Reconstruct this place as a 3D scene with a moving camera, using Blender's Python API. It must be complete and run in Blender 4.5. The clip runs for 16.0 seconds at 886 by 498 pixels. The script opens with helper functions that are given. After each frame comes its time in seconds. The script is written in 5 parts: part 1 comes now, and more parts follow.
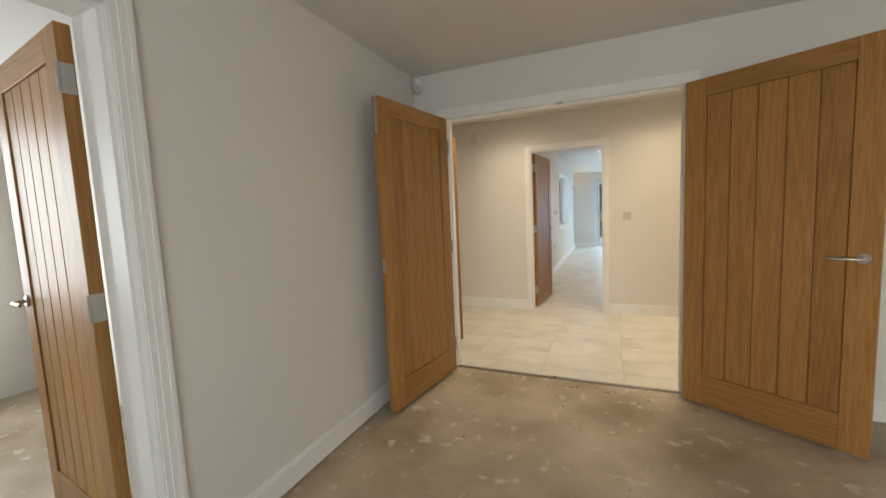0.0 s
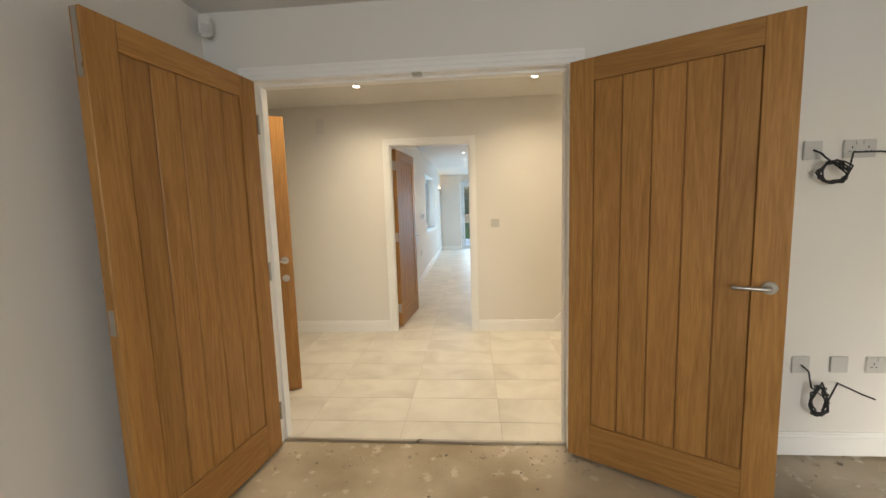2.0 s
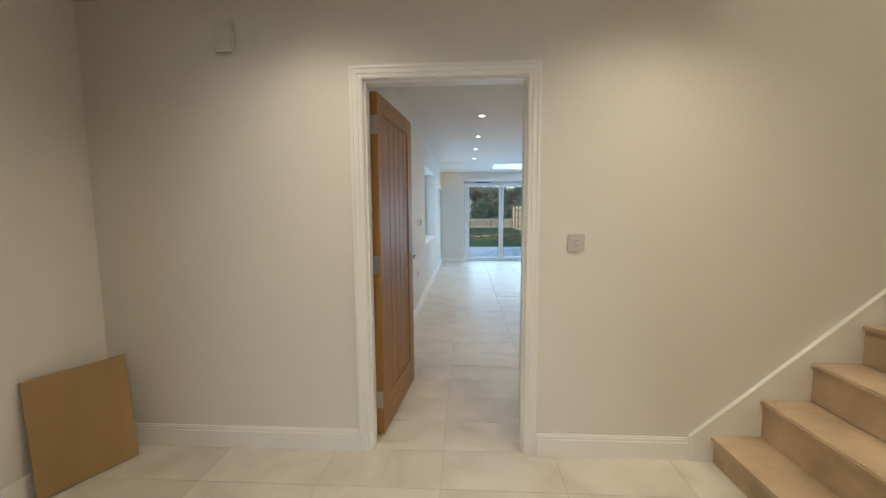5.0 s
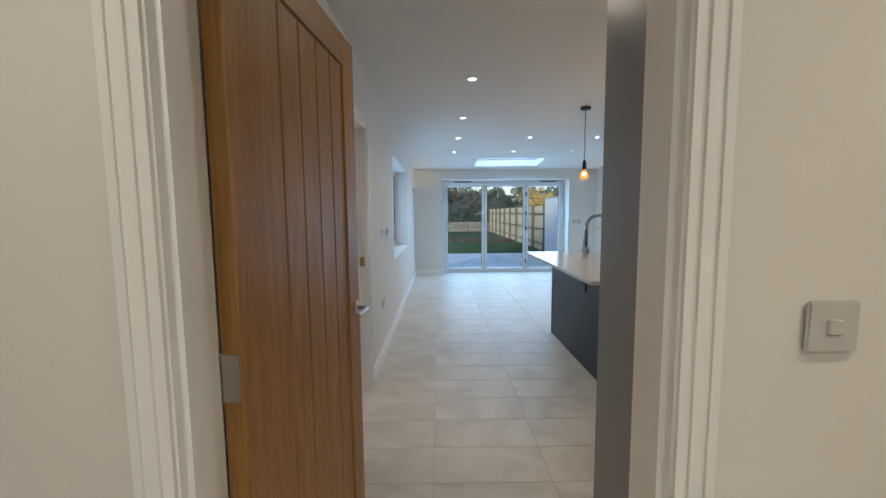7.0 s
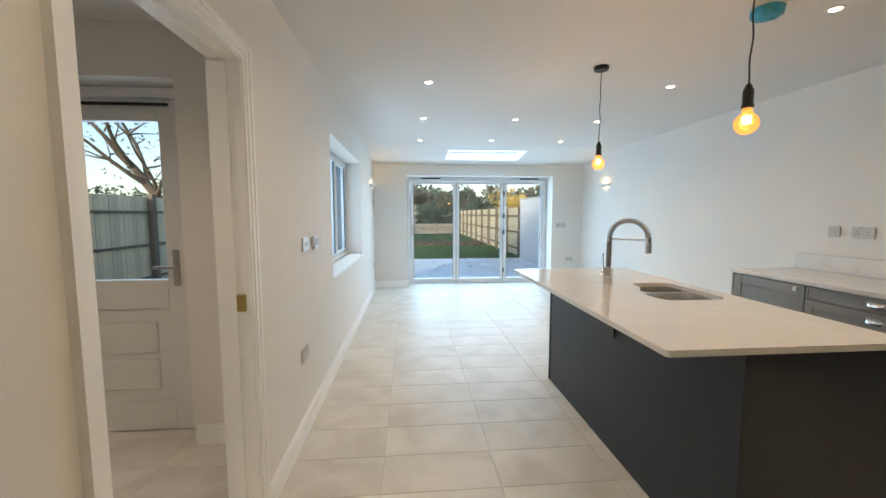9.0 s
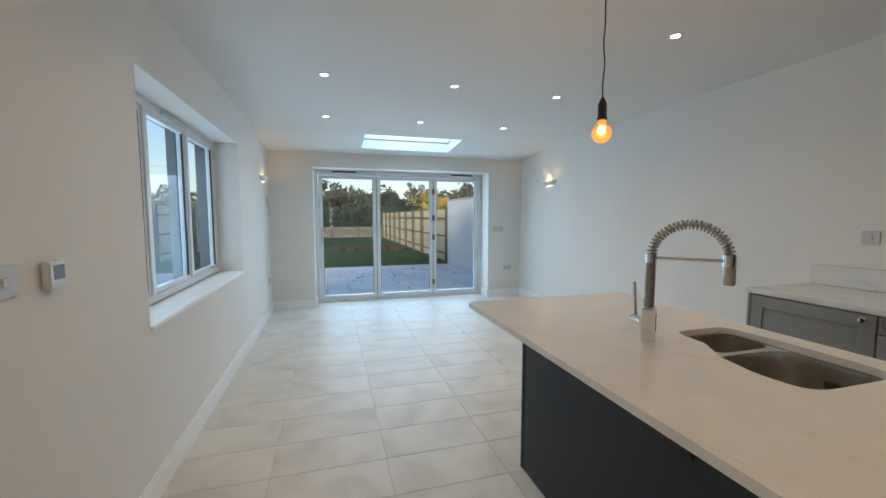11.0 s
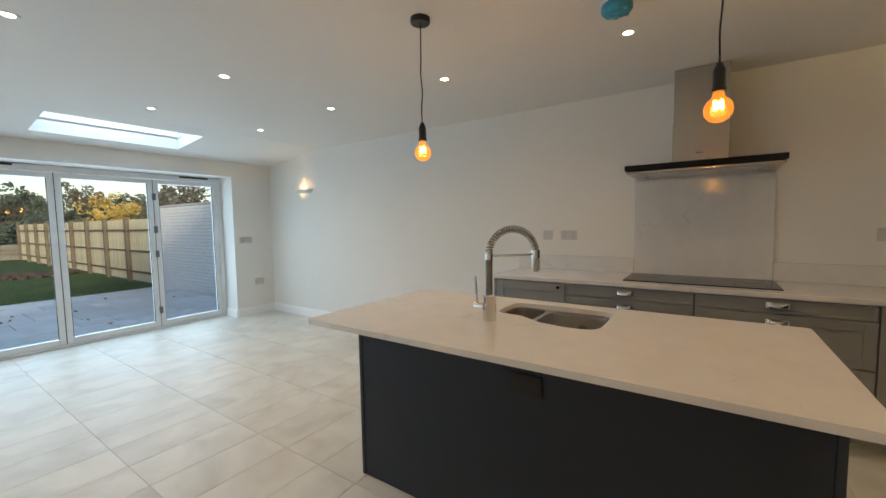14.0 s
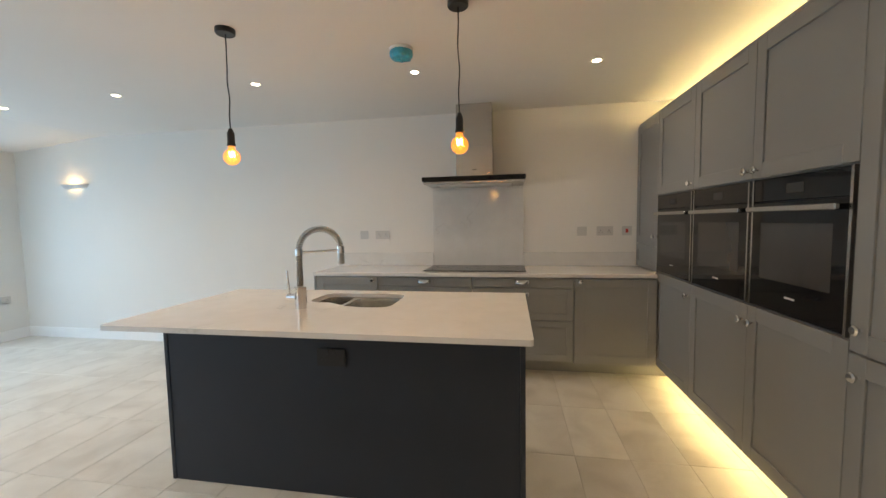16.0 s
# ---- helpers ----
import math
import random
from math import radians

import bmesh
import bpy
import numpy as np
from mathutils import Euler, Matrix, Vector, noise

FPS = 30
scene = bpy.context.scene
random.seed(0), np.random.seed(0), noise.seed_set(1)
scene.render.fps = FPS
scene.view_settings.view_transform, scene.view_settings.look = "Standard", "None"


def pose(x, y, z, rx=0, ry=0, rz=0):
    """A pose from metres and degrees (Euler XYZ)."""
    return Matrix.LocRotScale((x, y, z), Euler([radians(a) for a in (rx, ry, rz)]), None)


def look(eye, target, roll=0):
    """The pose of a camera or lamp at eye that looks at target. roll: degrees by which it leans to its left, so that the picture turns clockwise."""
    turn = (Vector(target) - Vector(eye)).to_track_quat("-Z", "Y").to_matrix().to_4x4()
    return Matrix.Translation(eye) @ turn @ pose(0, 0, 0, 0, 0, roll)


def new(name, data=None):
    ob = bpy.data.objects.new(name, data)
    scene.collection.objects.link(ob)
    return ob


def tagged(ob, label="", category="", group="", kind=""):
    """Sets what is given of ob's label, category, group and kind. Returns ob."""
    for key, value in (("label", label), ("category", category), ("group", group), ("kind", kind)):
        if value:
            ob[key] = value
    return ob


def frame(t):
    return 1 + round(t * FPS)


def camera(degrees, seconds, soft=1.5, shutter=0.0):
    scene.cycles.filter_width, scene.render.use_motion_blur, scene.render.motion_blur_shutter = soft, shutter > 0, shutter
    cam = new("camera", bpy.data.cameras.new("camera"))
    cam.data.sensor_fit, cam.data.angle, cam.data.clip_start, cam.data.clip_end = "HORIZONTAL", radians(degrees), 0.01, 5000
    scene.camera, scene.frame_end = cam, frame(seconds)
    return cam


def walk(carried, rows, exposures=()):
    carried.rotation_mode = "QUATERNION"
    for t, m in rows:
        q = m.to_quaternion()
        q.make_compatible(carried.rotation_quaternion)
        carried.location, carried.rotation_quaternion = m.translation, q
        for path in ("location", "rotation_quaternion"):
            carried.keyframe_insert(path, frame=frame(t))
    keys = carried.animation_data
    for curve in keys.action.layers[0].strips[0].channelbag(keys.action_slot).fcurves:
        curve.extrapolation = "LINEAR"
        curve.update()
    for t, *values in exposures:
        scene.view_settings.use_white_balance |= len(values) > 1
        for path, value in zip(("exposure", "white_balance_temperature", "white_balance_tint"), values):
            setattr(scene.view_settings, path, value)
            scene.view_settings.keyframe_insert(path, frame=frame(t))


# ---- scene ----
PATH = [
    (0, (0.365, -4.568, 1.304), (-0.422, -2.74, 1.111), -2.6),
    (0.5, (0.363, -4.431, 1.302), (-0.139, -2.505, 1.103), -2.4),
    (1, (0.319, -4.237, 1.336), (0.012, -2.272, 1.12), -2.1),
    (1.5, (0.309, -3.997, 1.329), (0.106, -2.02, 1.111), -2.0),
    (2, (0.312, -3.706, 1.346), (0.159, -1.724, 1.128), -1.7),
    (2.5, (0.267, -3.388, 1.331), (0.128, -1.404, 1.121), -1.3),
    (3, (0.228, -3.081, 1.336), (0.09, -1.097, 1.127), -1.0),
    (3.5, (0.184, -2.711, 1.339), (0.046, -0.726, 1.132), -0.8),
    (4, (0.102, -2.339, 1.328), (-0.033, -0.354, 1.123), -0.7),
    (4.5, (0.033, -1.99, 1.326), (-0.095, -0.004, 1.124), -0.5),
    (7, (-0.095, -0.234, 1.35), (-0.08, 1.757, 1.165), -0.5),
    (7.5, (-0.075, 0.077, 1.346), (-0.017, 2.067, 1.164), -0.3),
    (8, (-0.04, 0.39, 1.352), (0.058, 2.379, 1.172), -0.3),
    (8.5, (-0.02, 0.694, 1.359), (0.11, 2.682, 1.179), -0.2),
    (11, (0.19, 2.231, 1.342), (0.743, 4.146, 1.176), 0.0),
    (11.5, (0.119, 2.484, 1.342), (0.861, 4.334, 1.184), -0.1),
    (12, (0.071, 2.659, 1.352), (1.018, 4.414, 1.2), -0.2),
    (12.5, (0.034, 2.724, 1.364), (1.184, 4.353, 1.218), -0.4),
    (13, (-0.063, 2.672, 1.361), (1.28, 4.148, 1.224), -0.7),
    (13.5, (-0.179, 2.607, 1.369), (1.33, 3.912, 1.235), -0.8),
    (14, (-0.274, 2.513, 1.353), (1.374, 3.637, 1.215), -1.0),
    (14.5, (-0.345, 2.396, 1.355), (1.416, 3.333, 1.212), -1.1),
    (15, (-0.424, 2.319, 1.348), (1.431, 3.055, 1.206), -1.0),
    (15.5, (-0.472, 2.273, 1.344), (1.447, 2.818, 1.202), -1.0),
    (16, (-0.559, 2.25, 1.347), (1.406, 2.595, 1.203), -1.0),
]
cam = camera(97.4, 16.0)
walk(cam, [(t, look(eye, target, roll)) for t, eye, target, roll in PATH],
     [(0.0, 0.88, 6900, 10), (1.5, 1.06, 7000, 10), (3.0, 1.12, 6650, 10), (3.7, 1.05, 6500, 10), (4.5, 0.80, 6400, 10), (7.0, 0.42, 5950, 10), (7.5, 0.78, 6200, 10),
      (8.0, 1.02, 6800, 11), (8.7, 1.05, 6900, 11), (10.8, 0.40, 6800, 11), (12.0, 0.33, 6950, 11), (13.0, 0.32, 7400, 12),
      (14.0, 0.47, 7750, 13), (15.0, 0.66, 7650, 14), (16.0, 0.88, 7250, 13)])


# ---- world and light ----
world = bpy.data.worlds.new("world")
scene.world = world
world.use_nodes = True
wn = world.node_tree.nodes
sky = wn.new("ShaderNodeTexSky")
sky.sky_type, sky.sun_disc = "NISHITA", False
sky.sun_elevation, sky.sun_rotation = radians(24), radians(200)
sky.air_density, sky.dust_density, sky.ozone_density = 1.0, 1.2, 1.8
world.node_tree.links.new(sky.outputs[0], wn["Background"].inputs[0])
wn["Background"].inputs[1].default_value = 0.15

sun = new("sun", bpy.data.lights.new("sun", "SUN"))
sun.data.energy, sun.data.angle, sun.data.color = 2.5, radians(15), (1.0, 0.94, 0.86)
sun.matrix_world = pose(0, 0, 10, 75, 0, -25)

CEIL_K, CEIL_H, CEIL_A = 2.39, 2.42, 2.38


def window_light(name, m, w, h, watts, colour):
    lamp = new(name, bpy.data.lights.new(name, "AREA"))
    lamp.data.shape, lamp.data.size, lamp.data.size_y = "RECTANGLE", w, h
    lamp.data.energy, lamp.data.color = watts, colour
    lamp.matrix_world = m
    return lamp


SKY_BLUE = (0.47, 0.73, 1.0)
# area lamps added for sky light in the openings: bifold doors, kitchen window, rooflight, the first room's and its
# neighbour's windows
window_light("bifold_daylight", pose(1.36, 8.75, 1.05, -90, 0, 0), 2.6, 1.9, 36, SKY_BLUE)
window_light("window_daylight", pose(-1.05, 5.36, 1.42, 0, -90, 0), 1.15, 1.9, 11, SKY_BLUE)
window_light("rooflight_daylight", pose(1.27, 7.58, 2.72, 0, 0, 0), 1.2, 0.55, 13, SKY_BLUE)
window_light("front_window_daylight", pose(1.3, -6.95, 1.4, 90, 0, 0), 2.3, 1.3, 25, (0.86, 0.93, 1.0))
# the neighbour room's window is unseen, added to brighten it through the doorway
window_light("side_room_fill", pose(-3.9, -4.4, 1.4, 0, -90, 0), 1.3, 1.8, 24, (0.82, 0.91, 1.0))
window_light("utility_daylight", pose(-1.71, 3.72, 1.55, -90, 0, 0), 0.5, 0.9, 2.5, SKY_BLUE)

# ---- materials ----
def material(name):
    m = bpy.data.materials.new(name)
    m.use_nodes = True
    return m, m.node_tree.nodes, m.node_tree.links, m.node_tree.nodes["Principled BSDF"]


def surface(name, colour, rough=0.5, metal=0.0, scale=6.0, vary=0.06, bump=0.0, bump_scale=80.0, stretch=(1, 1, 1),
            coords="Object", rand=0.0, gloss=0.5, rough_vary=0.08):
    """A plain surface whose colour, gloss and relief vary at two scales."""
    m, n, l, b = material(name)
    tc = n.new("ShaderNodeTexCoord")
    mp = n.new("ShaderNodeMapping")
    mp.inputs["Scale"].default_value = stretch
    l.new(tc.outputs[coords], mp.inputs[0])
    big, fine = n.new("ShaderNodeTexNoise"), n.new("ShaderNodeTexNoise")
    big.inputs["Scale"].default_value, fine.inputs["Scale"].default_value = scale, bump_scale
    big.inputs["Detail"].default_value, fine.inputs["Detail"].default_value = 5, 3
    for t in (big, fine):
        l.new(mp.outputs[0], t.inputs["Vector"])
    ramp = n.new("ShaderNodeValToRGB")
    ramp.color_ramp.elements[0].position, ramp.color_ramp.elements[1].position = 0.3, 0.7
    ramp.color_ramp.elements[0].color = (*[c * (1 - vary) for c in colour], 1)
    ramp.color_ramp.elements[1].color = (*[min(1, c * (1 + vary)) for c in colour], 1)
    l.new(big.outputs["Fac"], ramp.inputs[0])
    out = ramp.outputs[0]
    if rand:
        info, hsv, mr = n.new("ShaderNodeObjectInfo"), n.new("ShaderNodeHueSaturation"), n.new("ShaderNodeMapRange")
        mr.inputs[3].default_value, mr.inputs[4].default_value = 1 - rand, 1 + rand
        l.new(info.outputs["Random"], mr.inputs[0])
        l.new(mr.outputs[0], hsv.inputs["Value"])
        l.new(out, hsv.inputs["Color"])
        out = hsv.outputs[0]
    l.new(out, b.inputs["Base Color"])
    rr = n.new("ShaderNodeMapRange")
    rr.inputs[3].default_value, rr.inputs[4].default_value = max(0.02, rough - rough_vary), min(1, rough + rough_vary)
    l.new(big.outputs["Fac"], rr.inputs[0])
    l.new(rr.outputs[0], b.inputs["Roughness"])
    b.inputs["Metallic"].default_value = metal
    b.inputs["Specular IOR Level"].default_value = gloss
    if bump:
        bp = n.new("ShaderNodeBump")
        bp.inputs["Strength"].default_value, bp.inputs["Distance"].default_value = bump, 0.004
        l.new(fine.outputs["Fac"], bp.inputs["Height"])
        l.new(bp.outputs[0], b.inputs["Normal"])
    return m


def oak(name, grain, base, dark):
    """Oiled oak veneer; grain is the axis along which the fibres run."""
    m, n, l, b = material(name)
    tc, mp, info = n.new("ShaderNodeTexCoord"), n.new("ShaderNodeMapping"), n.new("ShaderNodeObjectInfo")
    mp.inputs["Scale"].default_value = (9, 9, 0.55) if grain == "z" else (0.55, 9, 9)
    add = n.new("ShaderNodeVectorMath")
    mul = n.new("ShaderNodeMath")
    mul.operation, mul.inputs[1].default_value = "MULTIPLY", 37.0
    l.new(info.outputs["Random"], mul.inputs[0])
    l.new(tc.outputs["Object"], add.inputs[0])
    comb = n.new("ShaderNodeCombineXYZ")
    for i in range(3):
        l.new(mul.outputs[0], comb.inputs[i])
    l.new(comb.outputs[0], add.inputs[1])
    l.new(add.outputs[0], mp.inputs[0])
    rings, fibre = n.new("ShaderNodeTexNoise"), n.new("ShaderNodeTexNoise")
    rings.inputs["Scale"].default_value, rings.inputs["Detail"].default_value, rings.inputs["Distortion"].default_value = 1.3, 4, 1.4
    fibre.inputs["Scale"].default_value, fibre.inputs["Detail"].default_value = 16, 5
    wave = n.new("ShaderNodeMath")
    wave.operation, wave.inputs[1].default_value = "MULTIPLY", 9.0
    frac = n.new("ShaderNodeMath")
    frac.operation = "PINGPONG"
    frac.inputs[1].default_value = 1.0
    l.new(mp.outputs[0], rings.inputs["Vector"])
    l.new(mp.outputs[0], fibre.inputs["Vector"])
    l.new(rings.outputs["Fac"], wave.inputs[0])
    l.new(wave.outputs[0], frac.inputs[0])
    mixf = n.new("ShaderNodeMath")
    mixf.operation, mixf.inputs[1].default_value = "MULTIPLY_ADD", 0.35
    l.new(frac.outputs[0], mixf.inputs[0])
    l.new(fibre.outputs["Fac"], mixf.inputs[2])
    ramp = n.new("ShaderNodeValToRGB")
    ramp.color_ramp.elements[0].position, ramp.color_ramp.elements[1].position = 0.25, 0.95
    ramp.color_ramp.elements[0].color, ramp.color_ramp.elements[1].color = (*dark, 1), (*base, 1)
    l.new(mixf.outputs[0], ramp.inputs[0])
    hsv, mr = n.new("ShaderNodeHueSaturation"), n.new("ShaderNodeMapRange")
    mr.inputs[3].default_value, mr.inputs[4].default_value = 0.9, 1.1
    l.new(info.outputs["Random"], mr.inputs[0])
    l.new(mr.outputs[0], hsv.inputs["Value"])
    l.new(ramp.outputs[0], hsv.inputs["Color"])
    l.new(hsv.outputs[0], b.inputs["Base Color"])
    b.inputs["Roughness"].default_value = 0.42
    b.inputs["Specular IOR Level"].default_value = 0.35
    bp = n.new("ShaderNodeBump")
    bp.inputs["Strength"].default_value, bp.inputs["Distance"].default_value = 0.12, 0.002
    l.new(fibre.outputs["Fac"], bp.inputs["Height"])
    l.new(bp.outputs[0], b.inputs["Normal"])
    return m


def glow(name, colour, strength):
    m, n, l, b = material(name)
    b.inputs["Base Color"].default_value = (*colour, 1)
    b.inputs["Emission Color"].default_value = (*colour, 1)
    b.inputs["Emission Strength"].default_value = strength
    return m


def clear_glass(name, tint=(1, 1, 1), rough=0.0):
    """Thin pane: lets light straight through, with a faint mirror on top."""
    m, n, l, b = material(name)
    n.remove(b)
    tr, gl, mix, fr = n.new("ShaderNodeBsdfTransparent"), n.new("ShaderNodeBsdfGlossy"), n.new("ShaderNodeMixShader"), n.new("ShaderNodeLayerWeight")
    tr.inputs[0].default_value = (*tint, 1)
    gl.inputs["Roughness"].default_value = rough
    steep, share = n.new("ShaderNodeMath"), n.new("ShaderNodeMath")
    steep.operation, steep.inputs[1].default_value = "POWER", 5.0
    share.operation, share.inputs[1].default_value, share.inputs[2].default_value = "MULTIPLY_ADD", 0.38, 0.025
    fr.inputs[0].default_value = 0.5
    l.new(fr.outputs["Facing"], steep.inputs[0])
    l.new(steep.outputs[0], share.inputs[0])
    l.new(share.outputs[0], mix.inputs[0])
    l.new(tr.outputs[0], mix.inputs[1])
    l.new(gl.outputs[0], mix.inputs[2])
    l.new(mix.outputs[0], n["Material Output"].inputs[0])
    return m


def marble(name):
    """White quartz with soft broken grey veins."""
    m, n, l, b = material(name)
    tc = n.new("ShaderNodeTexCoord")
    warp, vein, mask, cloud = (n.new("ShaderNodeTexNoise") for _ in range(4))
    warp.inputs["Scale"].default_value, vein.inputs["Scale"].default_value = 3.0, 2.4
    mask.inputs["Scale"].default_value, cloud.inputs["Scale"].default_value = 3.5, 9
    vein.inputs["Distortion"].default_value, vein.inputs["Detail"].default_value = 1.6, 6
    for t in (warp, vein, mask, cloud):
        l.new(tc.outputs["Object"], t.inputs["Vector"])
    thin = n.new("ShaderNodeValToRGB")
    e = thin.color_ramp.elements
    e[0].position, e[0].color = 0.485, (0, 0, 0, 1)
    e[1].position, e[1].color = 0.515, (0, 0, 0, 1)
    mid = e.new(0.5)
    mid.color = (1, 1, 1, 1)
    l.new(vein.outputs["Fac"], thin.inputs[0])
    gate = n.new("ShaderNodeMapRange")
    gate.inputs[1].default_value, gate.inputs[2].default_value = 0.54, 0.76
    l.new(mask.outputs["Fac"], gate.inputs[0])
    mul = n.new("ShaderNodeMath")
    mul.operation = "MULTIPLY"
    l.new(thin.outputs[0], mul.inputs[0])
    l.new(gate.outputs[0], mul.inputs[1])
    mix, base = n.new("ShaderNodeMix"), n.new("ShaderNodeValToRGB")
    base.color_ramp.elements[0].color, base.color_ramp.elements[1].color = (0.66, 0.645, 0.62, 1), (0.76, 0.75, 0.73, 1)
    l.new(cloud.outputs["Fac"], base.inputs[0])
    mix.data_type = "RGBA"
    l.new(mul.outputs[0], mix.inputs[0])
    l.new(base.outputs[0], mix.inputs[6])
    mix.inputs[7].default_value = (0.55, 0.53, 0.505, 1)
    l.new(mix.outputs[2], b.inputs["Base Color"])
    b.inputs["Roughness"].default_value = 0.11
    return m


def tile_stone(name, c0, c1, rand, rough):
    """Stone-look porcelain: cloudy stains over a fine speckle, each tile a little different."""
    m, n, l, b = material(name)
    geo, info = n.new("ShaderNodeTexCoord"), n.new("ShaderNodeObjectInfo")
    off, comb, mul = n.new("ShaderNodeVectorMath"), n.new("ShaderNodeCombineXYZ"), n.new("ShaderNodeMath")
    mul.operation, mul.inputs[1].default_value = "MULTIPLY", 53.0
    l.new(info.outputs["Random"], mul.inputs[0])
    l.new(mul.outputs[0], comb.inputs[0])
    l.new(mul.outputs[0], comb.inputs[1])
    l.new(geo.outputs["Object"], off.inputs[0])
    l.new(comb.outputs[0], off.inputs[1])
    cloud, speck = n.new("ShaderNodeTexNoise"), n.new("ShaderNodeTexNoise")
    cloud.inputs["Scale"].default_value, cloud.inputs["Detail"].default_value, cloud.inputs["Distortion"].default_value = 3.2, 6, 0.6
    speck.inputs["Scale"].default_value, speck.inputs["Detail"].default_value = 120, 3
    l.new(off.outputs[0], cloud.inputs["Vector"])
    l.new(off.outputs[0], speck.inputs["Vector"])
    s = n.new("ShaderNodeMath")
    s.operation, s.inputs[1].default_value = "MULTIPLY_ADD", 0.15
    l.new(speck.outputs["Fac"], s.inputs[0])
    l.new(cloud.outputs["Fac"], s.inputs[2])
    ramp = n.new("ShaderNodeValToRGB")
    ramp.color_ramp.elements[0].position, ramp.color_ramp.elements[1].position = 0.36, 0.68
    ramp.color_ramp.elements[0].color, ramp.color_ramp.elements[1].color = (*c0, 1), (*c1, 1)
    l.new(s.outputs[0], ramp.inputs[0])
    hsv, mr = n.new("ShaderNodeHueSaturation"), n.new("ShaderNodeMapRange")
    mr.inputs[3].default_value, mr.inputs[4].default_value = 1 - rand, 1 + rand
    l.new(info.outputs["Random"], mr.inputs[0])
    l.new(mr.outputs[0], hsv.inputs["Value"])
    l.new(ramp.outputs[0], hsv.inputs["Color"])
    l.new(hsv.outputs[0], b.inputs["Base Color"])
    rr = n.new("ShaderNodeMapRange")
    rr.inputs[3].default_value, rr.inputs[4].default_value = rough - 0.1, rough + 0.12
    l.new(cloud.outputs["Fac"], rr.inputs[0])
    l.new(rr.outputs[0], b.inputs["Roughness"])
    bp = n.new("ShaderNodeBump")
    bp.inputs["Strength"].default_value, bp.inputs["Distance"].default_value = 0.08, 0.002
    l.new(s.outputs[0], bp.inputs["Height"])
    l.new(bp.outputs[0], b.inputs["Normal"])
    return m


def screed(name):
    """Dusty bare screed: pale splashes and dark scuffs on grey-brown."""
    m, n, l, b = material(name)
    tc = n.new("ShaderNodeTexCoord")
    big, mid, fine = (n.new("ShaderNodeTexNoise") for _ in range(3))
    for t, s, d in ((big, 1.6, 6), (mid, 10, 9), (fine, 70, 4)):
        t.inputs["Scale"].default_value, t.inputs["Detail"].default_value = s, d
        l.new(tc.outputs["Object"], t.inputs["Vector"])
    r1, r2 = n.new("ShaderNodeValToRGB"), n.new("ShaderNodeValToRGB")
    r1.color_ramp.elements[0].position, r1.color_ramp.elements[1].position = 0.32, 0.7
    r1.color_ramp.elements[0].color, r1.color_ramp.elements[1].color = (0.29, 0.225, 0.145, 1), (0.56, 0.485, 0.375, 1)
    r2.color_ramp.elements[0].position, r2.color_ramp.elements[1].position = 0.60, 0.70
    l.new(big.outputs["Fac"], r1.inputs[0])
    l.new(mid.outputs["Fac"], r2.inputs[0])
    mix = n.new("ShaderNodeMix")
    mix.data_type = "RGBA"
    sc = n.new("ShaderNodeMath")
    sc.operation, sc.inputs[1].default_value = "MULTIPLY", 0.6
    l.new(r2.outputs[0], sc.inputs[0])
    l.new(sc.outputs[0], mix.inputs[0])
    l.new(r1.outputs[0], mix.inputs[6])
    mix.inputs[7].default_value = (0.72, 0.68, 0.60, 1)
    l.new(mix.outputs[2], b.inputs["Base Color"])
    b.inputs["Roughness"].default_value = 0.62
    bp = n.new("ShaderNodeBump")
    bp.inputs["Strength"].default_value, bp.inputs["Distance"].default_value = 0.35, 0.004
    l.new(fine.outputs["Fac"], bp.inputs["Height"])
    l.new(bp.outputs[0], b.inputs["Normal"])
    return m


WALL = surface("wall_paint", (0.775, 0.752, 0.715), 0.75, scale=1.2, vary=0.015, bump=0.10, bump_scale=160, gloss=0.25)
CEILING = surface("ceiling_paint", (0.73, 0.715, 0.695), 0.85, scale=1.0, vary=0.015, bump=0.06, bump_scale=140, gloss=0.2)
TRIM = surface("trim_paint", (0.87, 0.865, 0.85), 0.38, scale=4, vary=0.02, bump=0.05, bump_scale=60)
OAK_V = oak("oak_upright", "z", (0.43, 0.220, 0.067), (0.275, 0.124, 0.033))
OAK_H = oak("oak_level", "x", (0.43, 0.220, 0.067), (0.275, 0.124, 0.033))
GROOVE = surface("oak_groove", (0.20, 0.093, 0.030), 0.6, vary=0.1)
STEEL = surface("brushed_steel", (0.50, 0.49, 0.47), 0.24, 1.0, scale=3, vary=0.05, bump=0.05, bump_scale=30, stretch=(1, 1, 40))
SINK_STEEL = surface("sink_steel", (0.66, 0.63, 0.58), 0.24, 1.0, scale=4, vary=0.06, rough_vary=0.06)
SATIN = surface("satin_nickel", (0.52, 0.50, 0.47), 0.3, 1.0, scale=9, vary=0.05)
SPRING = surface("spring_steel", (0.34, 0.33, 0.31), 0.22, 1.0, scale=9, vary=0.05)
CHROME = surface("polished_chrome", (0.78, 0.78, 0.78), 0.08, 1.0, scale=9, vary=0.03, rough_vary=0.04)
BRASS = surface("dull_brass", (0.45, 0.32, 0.13), 0.35, 1.0, vary=0.1)
TILE = tile_stone("floor_tile", (0.56, 0.52, 0.46), (0.71, 0.68, 0.62), 0.03, 0.42)
CRUMB = surface("plaster_crumbs", (0.42, 0.36, 0.28), 0.9, scale=3, vary=0.6)
GROUT = surface("grout", (0.53, 0.50, 0.45), 0.9, vary=0.1)
